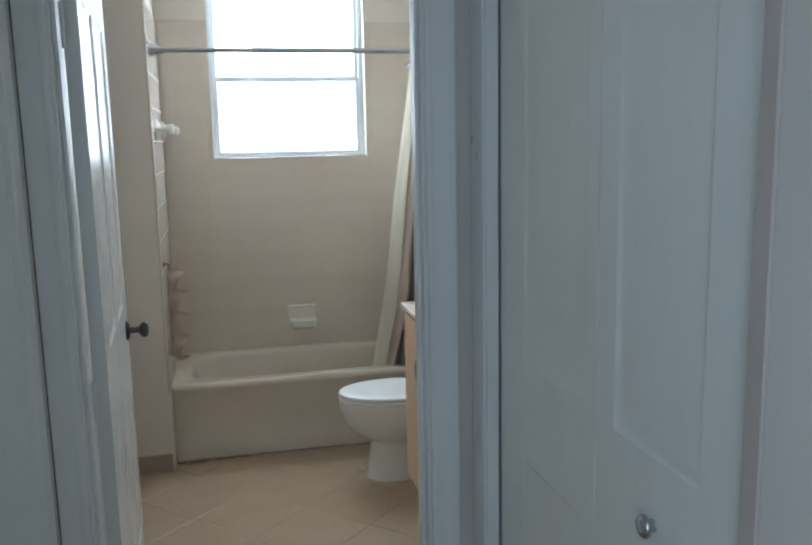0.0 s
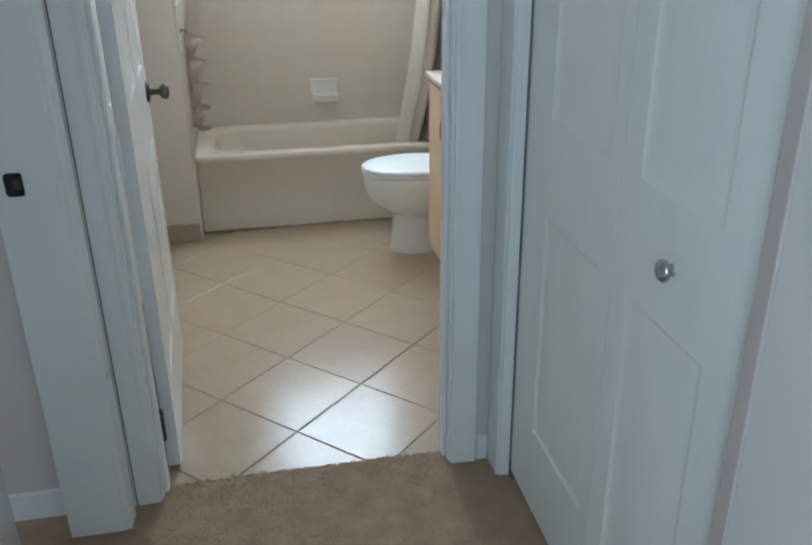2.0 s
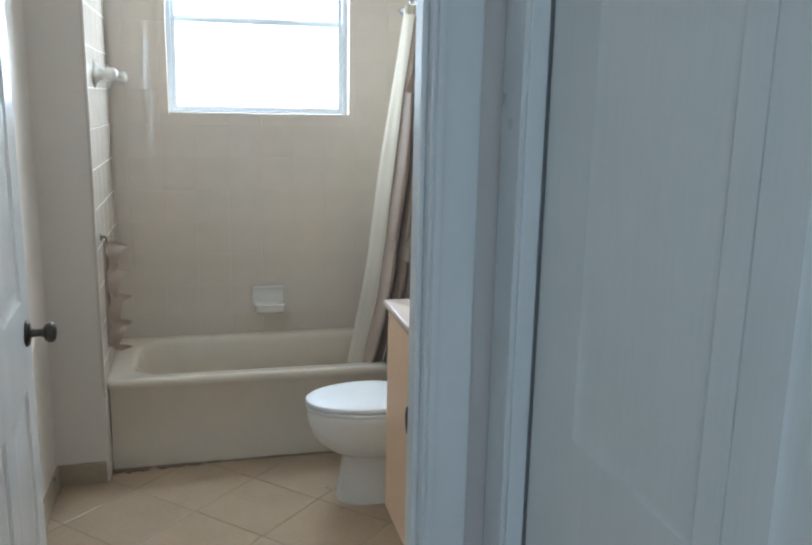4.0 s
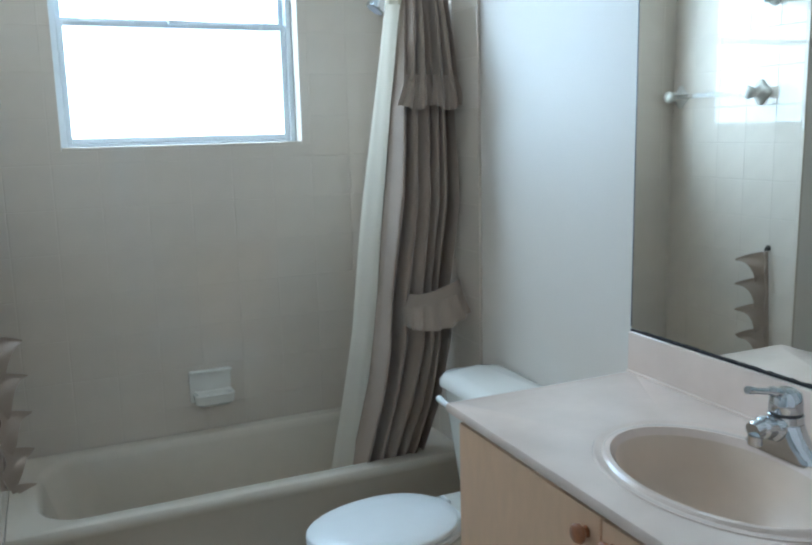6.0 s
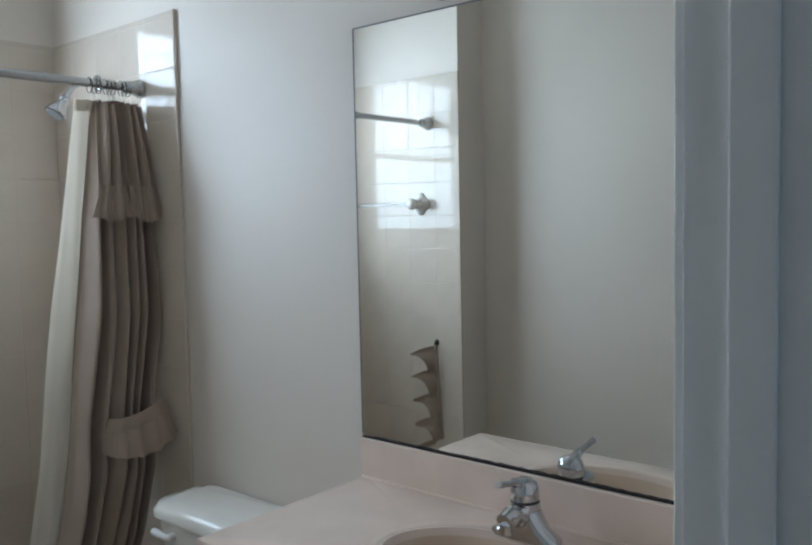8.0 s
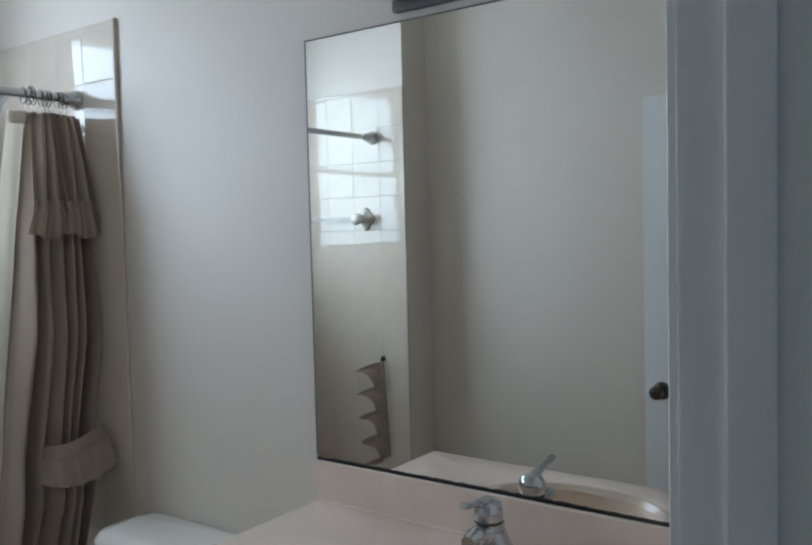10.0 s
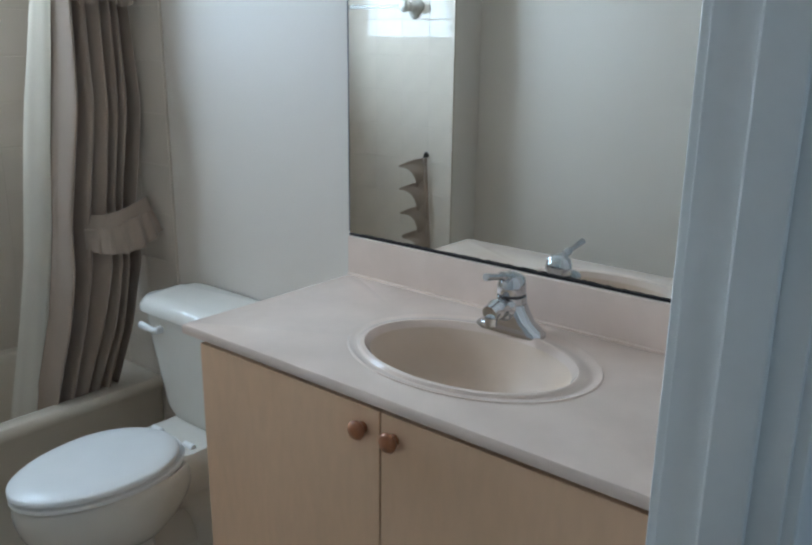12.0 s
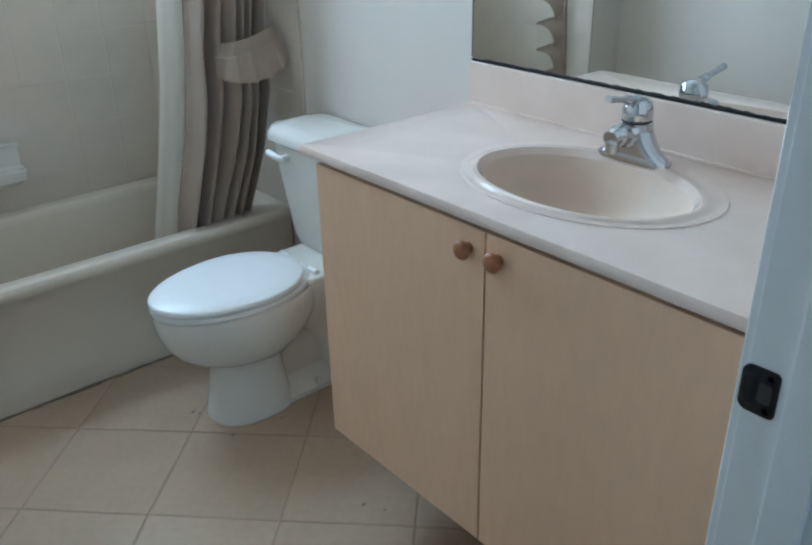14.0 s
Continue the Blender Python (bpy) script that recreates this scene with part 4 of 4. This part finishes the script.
FX, FY = 1.502, 0.616
faucet = thing("faucet", (FX, FY, CT), "polished chrome single-lever basin faucet", "faucet")
part("base_plate", loft([rounded(FX - 0.027, FX + 0.026, FY - 0.078, FY + 0.076, 0.0255, CT + 0.0005), rounded(FX - 0.027, FX + 0.026, FY - 0.078, FY + 0.076, 0.0255, CT + 0.007), rounded(FX - 0.025, FX + 0.025, FY - 0.07, FY + 0.066, 0.0245, CT + 0.014),
     rounded(FX - 0.026, FX + 0.025, FY - 0.052, FY + 0.046, 0.0245, CT + 0.026), rounded(FX - 0.028, FX + 0.027, FY - 0.041, FY + 0.037, 0.0265, CT + 0.042), rounded(FX - 0.030, FX + 0.028, FY - 0.032, FY + 0.030, 0.0285, CT + 0.060)]), CHROME, faucet, "", 60)
part("body", turned([(0.0305, 0.040), (0.0305, 0.060), (0.0300, 0.074), (0.0275, 0.0755)], (FX, FY, CT), "z", 28), CHROME, faucet, "", 40)
part("spout", tube(smooth_path([(FX - 0.004, FY, CT + 0.046), (FX - 0.035, FY, CT + 0.056), (FX - 0.062, FY, CT + 0.058), (FX - 0.078, FY, CT + 0.054)], 5), [0.025] * 5 + [0.020] * 5 + [0.0165] * 6, 20), CHROME, faucet, "", 60)
part("aerator", turned([(0.0125, 0), (0.013, -0.016), (0.011, -0.018)], (FX - 0.072, FY, CT + 0.046), "z", 18), CHROME, faucet, "", 40)
handle = part("handle", turned([(0.0275, 0.0785), (0.0292, 0.081), (0.0285, 0.098), (0.0250, 0.112), (0.0150, 0.1205), (0.002, 0.123)], (FX - 0.002, FY, CT), "z", 28), CHROME, faucet, "", 60)
part("lever", tube(smooth_path([(FX - 0.004, FY, CT + 0.108), (FX - 0.034, FY - 0.001, CT + 0.120), (FX - 0.068, FY - 0.002, CT + 0.127), (FX - 0.100, FY - 0.003, CT + 0.134)], 5), [0.013] * 3 + [0.0095] * 4 + [0.006] * 6 + [0.0072] * 3, 14), CHROME, handle, "", 60)
part("collar_gap", turned([(0.0283, 0.0752), (0.0283, 0.0786)], (FX - 0.001, FY, CT), "z", 28), DARK, faucet, "dark seam under the handle", 40)

mirror = thing("mirror", (XR, 0.6, 1.5), "large frameless wall mirror above the vanity", "mirror")
part("glass", boxes(((XR - 0.007, 0.07, 1.020), (XR - 0.0015, 1.146, 2.016))), MIRROR, mirror)
part("bottom_channel", boxes(((XR - 0.0095, 0.07, 1.0145), (XR - 0.0015, 1.147, 1.0175)), ((XR - 0.0095, 0.07, 1.0175), (XR - 0.0078, 1.147, 1.0195))), BLACKMETAL, mirror, "blackened bottom channel")
part("edge", boxes(((XR - 0.0078, 1.1465, 1.0245), (XR - 0.0015, 1.1495, 2.018)), ((XR - 0.0078, 0.07, 2.0165), (XR - 0.0015, 1.1495, 2.0195))), GREY, mirror, "dark mirror edge")
bm = bmesh.new()
low, high = [], []
for k in range(121):
    y = 0.06 + k * 1.05 / 120
    h = rng.uniform(0.0004, 0.0024) * (1.6 if 0.45 < y < 0.75 else 1)
    low.append(bm.verts.new((XR - 0.0073, y, 1.0190)))
    high.append(bm.verts.new((XR - 0.0073, y, 1.0204 + h)))
for k in range(120):
    bm.faces.new((low[k], low[k + 1], high[k + 1], high[k]))
part("desilvered_edge", bm, DARK, mirror, "black desilvered spots")
vlight = thing("vanity_light", (XR, 0.58, 2.1), "dark grey vanity light bar above the mirror", "wall light")
part("back_plate", boxes(((XR - 0.022, 0.29, 2.035), (XR - 0.0005, 0.88, 2.15)), bevel=0.006), GREY, vlight)
part("canopy", boxes(((XR - 0.06, 0.31, 2.05), (XR - 0.022, 0.86, 2.135)), bevel=0.012), GREY, vlight)


# ---- pieces: wall tiles ----
PITCH, GJ, TT = 0.1535, 0.0023, 0.007
MESHES = {}


def tile_mesh(w, h, axis):
    """A glazed tile, w by h, cushioned at its edges; axis is the way it faces."""
    key = (round(w, 4), round(h, 4), axis)
    if key not in MESHES:
        b = min(0.0016, w * 0.3, h * 0.3)
        rings = []
        for inset, lift in ((0, 0), (0, TT - 0.002), (b * 0.4, TT - 0.0006), (b, TT)):
            ring = []
            for s, t in ((-1, -1), (1, -1), (1, 1), (-1, 1)):
                u, v = s * (w / 2 - inset), t * (h / 2 - inset)
                ring.append({"-y": (u, -lift, v), "x": (lift, u, v), "-x": (-lift, u, v)}[axis])
            rings.append(ring)
        MESHES[key] = finish("wall_tile", loft(rings, caps=(False, True)), WTILE, 0)
    return MESHES[key]


def tile_piece(parent, u0, u1, z0, z1, axis, plane):
    w, h = u1 - u0 - GJ, z1 - z0 - GJ
    if w < 0.008 or h < 0.008:
        return
    ob = new("wall_tile", tile_mesh(w, h, axis))
    c, cz = (u0 + u1) / 2, (z0 + z1) / 2
    ob.location = (c, plane, cz) if axis == "-y" else (plane, c, cz)
    tilt = rng.uniform(-0.0015, 0.0015), rng.uniform(-0.0015, 0.0015)
    ob.rotation_euler = (tilt[0], 0, tilt[1]) if axis == "-y" else (0, tilt[0], tilt[1])
    ob.parent = parent


def tile_field(parent, us, zs, axis, plane, hole=None):
    for u0, u1 in zip(us, us[1:]):
        for z0, z1 in zip(zs, zs[1:]):
            if hole and u1 > hole[0] and u0 < hole[1] and z1 > hole[2]:
                zb = min(z1, hole[2])
                if zb > z0:
                    tile_piece(parent, u0, u1, z0, zb, axis, plane)
                if u0 < hole[0]:
                    tile_piece(parent, u0, hole[0], max(z0, hole[2]), z1, axis, plane)
                if u1 > hole[1]:
                    tile_piece(parent, hole[1], u1, max(z0, hole[2]), z1, axis, plane)
            else:
                tile_piece(parent, u0, u1, z0, z1, axis, plane)


rng = random.Random(7)
ZTOP = 2.200
zs = [ZTOP, *[ZTOP - 0.0175 - PITCH * k for k in range(12)], TZ + 0.002]
zs = sorted(z for z in zs if z >= TZ)
xs = sorted({XT + 0.008, XR - 0.009, *[XT + 0.008 + 0.06 + PITCH * k for k in range(9)]})
ys = sorted([YB - 0.008, 1.897, *[YB + 0.012 - PITCH * k for k in range(1, 5)]])
ys_west = sorted([YB - 0.008, YS + 0.008, *[YB + 0.012 - PITCH * k for k in range(1, 5)]])
NB, EB, WB = YB - 0.0015, XR - 0.0015, XT - 0.0065
GT = 0.0064
back = solid("wall_tiles_north", boxes(((XT - 0.006, NB - GT, TZ - 0.03), (WX0 - 0.001, YB - 0.0002, ZTOP)), ((WX1 + 0.001, NB - GT, TZ - 0.03), (XR - 0.002, YB - 0.0002, ZTOP)), ((WX0 - 0.001, NB - GT, TZ - 0.03), (WX1 + 0.001, YB - 0.0002, WZ0))), GROUT, "almond glazed square tiles behind the tub", "tiled wall")
east = solid("wall_tiles_east", boxes(((EB - GT, 1.8988, TZ - 0.03), (XR - 0.0002, YB - 0.002, ZTOP))), GROUT, "almond glazed square tiles at the shower end", "tiled wall")
west = solid("wall_tiles_west", boxes(((XT - 0.0078, YS + 0.003, TZ - 0.03), (WB + GT, YB - 0.002, ZTOP))), GROUT, "almond glazed square tiles at the foot of the tub", "tiled wall")
tile_field(back, xs, zs, "-y", NB, (WX0, WX1, WZ0))
tile_field(east, ys, zs, "-x", EB)
tile_field(west, ys_west, zs, "x", WB)
# the tiles' front trim strips down to the floor
solid("trim_tile_edge_east", boxes(((XR - 0.0115, 1.889, 0.0), (XR - 0.0003, 1.8985, ZTOP + 0.002)), bevel=0.0042), WTILE, "almond bullnose edge of the shower tiles", "tile edge", smooth=40)
solid("trim_tile_east_low", boxes(((XR - 0.0075, 1.8988, 0.0), (XR - 0.0003, TY + 0.012, TZ)), bevel=0.002), WTILE, "almond tile strip beside the tub apron", "tile edge", smooth=40)
solid("trim_tile_edge_west", boxes(((XT - 0.0095, YS - 0.005, TZ), (XT + 0.002, YS + 0.0025, ZTOP + 0.002)), bevel=0.002), WTILE, "almond bullnose edge of the tub-end tiles", "tile edge", smooth=40)
solid("wall_tub_end", boxes(((XT - 0.0078, YS + 0.003, 0.0), (XT - 0.0005, TY + 0.012, TZ - 0.031))), WALL, "painted wall end beside the tub apron", "wall")

# ---- pieces: floor tiles, laid on the diagonal ----
FP, FJ, U0, V0 = 0.332, 0.0042, 1.462, -0.464
R2 = math.sqrt(0.5)


def clip(poly, axis, limit, keep_less):
    out = []
    for p, q in zip(poly, poly[1:] + poly[:1]):
        a, b = (limit - p[axis]) * (1 if keep_less else -1), (limit - q[axis]) * (1 if keep_less else -1)
        if a >= 0:
            out.append(p)
        if (a > 0 > b) or (a < 0 < b):
            t = a / (a - b)
            out.append((p[0] + (q[0] - p[0]) * t, p[1] + (q[1] - p[1]) * t))
    return out


def inset_poly(poly, d):
    cx, cy = sum(p[0] for p in poly) / len(poly), sum(p[1] for p in poly) / len(poly)
    return [(p[0] + (cx - p[0]) * d / max(d, math.hypot(cx - p[0], cy - p[1])), p[1] + (cy - p[1]) * d / max(d, math.hypot(cx - p[0], cy - p[1]))) for p in poly]


for i in range(-12, 12):
    for j in range(-12, 12):
        u0, v0 = U0 + i * FP + FJ / 2, V0 + j * FP + FJ / 2
        e = FP - FJ
        poly = [((u + v) * R2, (u - v) * R2) for u, v in ((u0, v0), (u0, v0 + e), (u0 + e, v0 + e), (u0 + e, v0))]
        for axis, limit, less in ((0, XL + 0.001, False), (0, XR - 0.001, True), (1, 0.001, False), (1, TY + 0.008, True)):
            poly = clip(poly, axis, limit, less) if len(poly) > 2 else []
        area = abs(sum(p[0] * q[1] - q[0] * p[1] for p, q in zip(poly, poly[1:] + poly[:1]))) / 2 if len(poly) > 2 else 0
        if area < 0.0006:
            continue
        cx, cy = sum(p[0] for p in poly) / len(poly), sum(p[1] for p in poly) / len(poly)
        poly = [(p[0] - cx, p[1] - cy) for p in poly]
        soft = inset_poly(poly, 0.004)
        lift = rng.uniform(-0.0005, 0.0005)
        bm = loft([[(*p, -0.004) for p in poly], [(*p, -0.0012 + lift) for p in poly], [(*p, 0.0 + lift) for p in soft]], caps=(False, True))
        ob = new("floor_tile", finish("floor_tile", bm, FTILE, 0))
        ob.location = (cx, cy, 0)
        ob.parent = tile_bed

# ---- small debris on the tiles ----
bm = bmesh.new()
for x, y, s in ((1.128, 1.035, 0.006), (1.155, 0.985, 0.004), (0.99, 1.68, 0.006), (1.00, 1.66, 0.004), (1.02, 1.50, 0.004), (1.17, 1.48, 0.005), (1.10, 1.70, 0.004)):
    ring = [(x + s * math.cos(a) * (1 + 0.4 * math.sin(2 * a + x * 90)), y + s * 0.6 * math.sin(a)) for a in np.linspace(0, 2 * math.pi, 8, endpoint=False)]
    loft([[(*p, 0.0008) for p in ring], [((p[0] * 0.7 + x * 0.3), (p[1] * 0.7 + y * 0.3), 0.003) for p in ring]], bm=bm)
solid("floor_crumbs", bm, GAP, "small dark crumbs on the tile floor", "debris", kind="stuff")

# ---- carpet pile at the bathroom threshold ----
pile = np.random.default_rng(11)
n = 15000
px, py = pile.uniform(-0.14, 1.02, n), -0.004 - 1.5 * pile.uniform(0, 1, n) ** 1.5
keep = ~((px < HL + 0.012) & (py < LD0)) & ~((px < 0.1) & (py > -0.075) & (px > HL)) & ~((px > 0.885) & (py > -0.075)) & ~((px > 1.0) & (py > -0.15))
px, py = px[keep], py[keep]
ang, lean_x, lean_y, tall = pile.uniform(0, math.pi, len(px)), pile.normal(0, 0.008, len(px)), pile.normal(0, 0.008, len(px)), pile.uniform(0.0046, 0.0062, len(px))
verts, faces = [], []
for x, y, a, lx, ly, h in zip(px, py, ang, lean_x, lean_y, tall):
    k = len(verts)
    c, s2 = math.cos(a) * 0.004, math.sin(a) * 0.004
    verts += [(x - c, y - s2, 0.003), (x + c, y + s2, 0.003), (x + c * 0.7 + lx, y + s2 * 0.7 + ly, h), (x - c * 0.7 + lx, y - s2 * 0.7 + ly, h)]
    faces.append((k, k + 1, k + 2, k + 3))
me = bpy.data.meshes.new("carpet_pile")
me.from_pydata(verts, [], faces)
me.materials.append(CARPET)
tufts = new("carpet_pile", me)
tufts.parent = carpet
tagged(tufts, "short tan carpet tufts", kind="stuff")
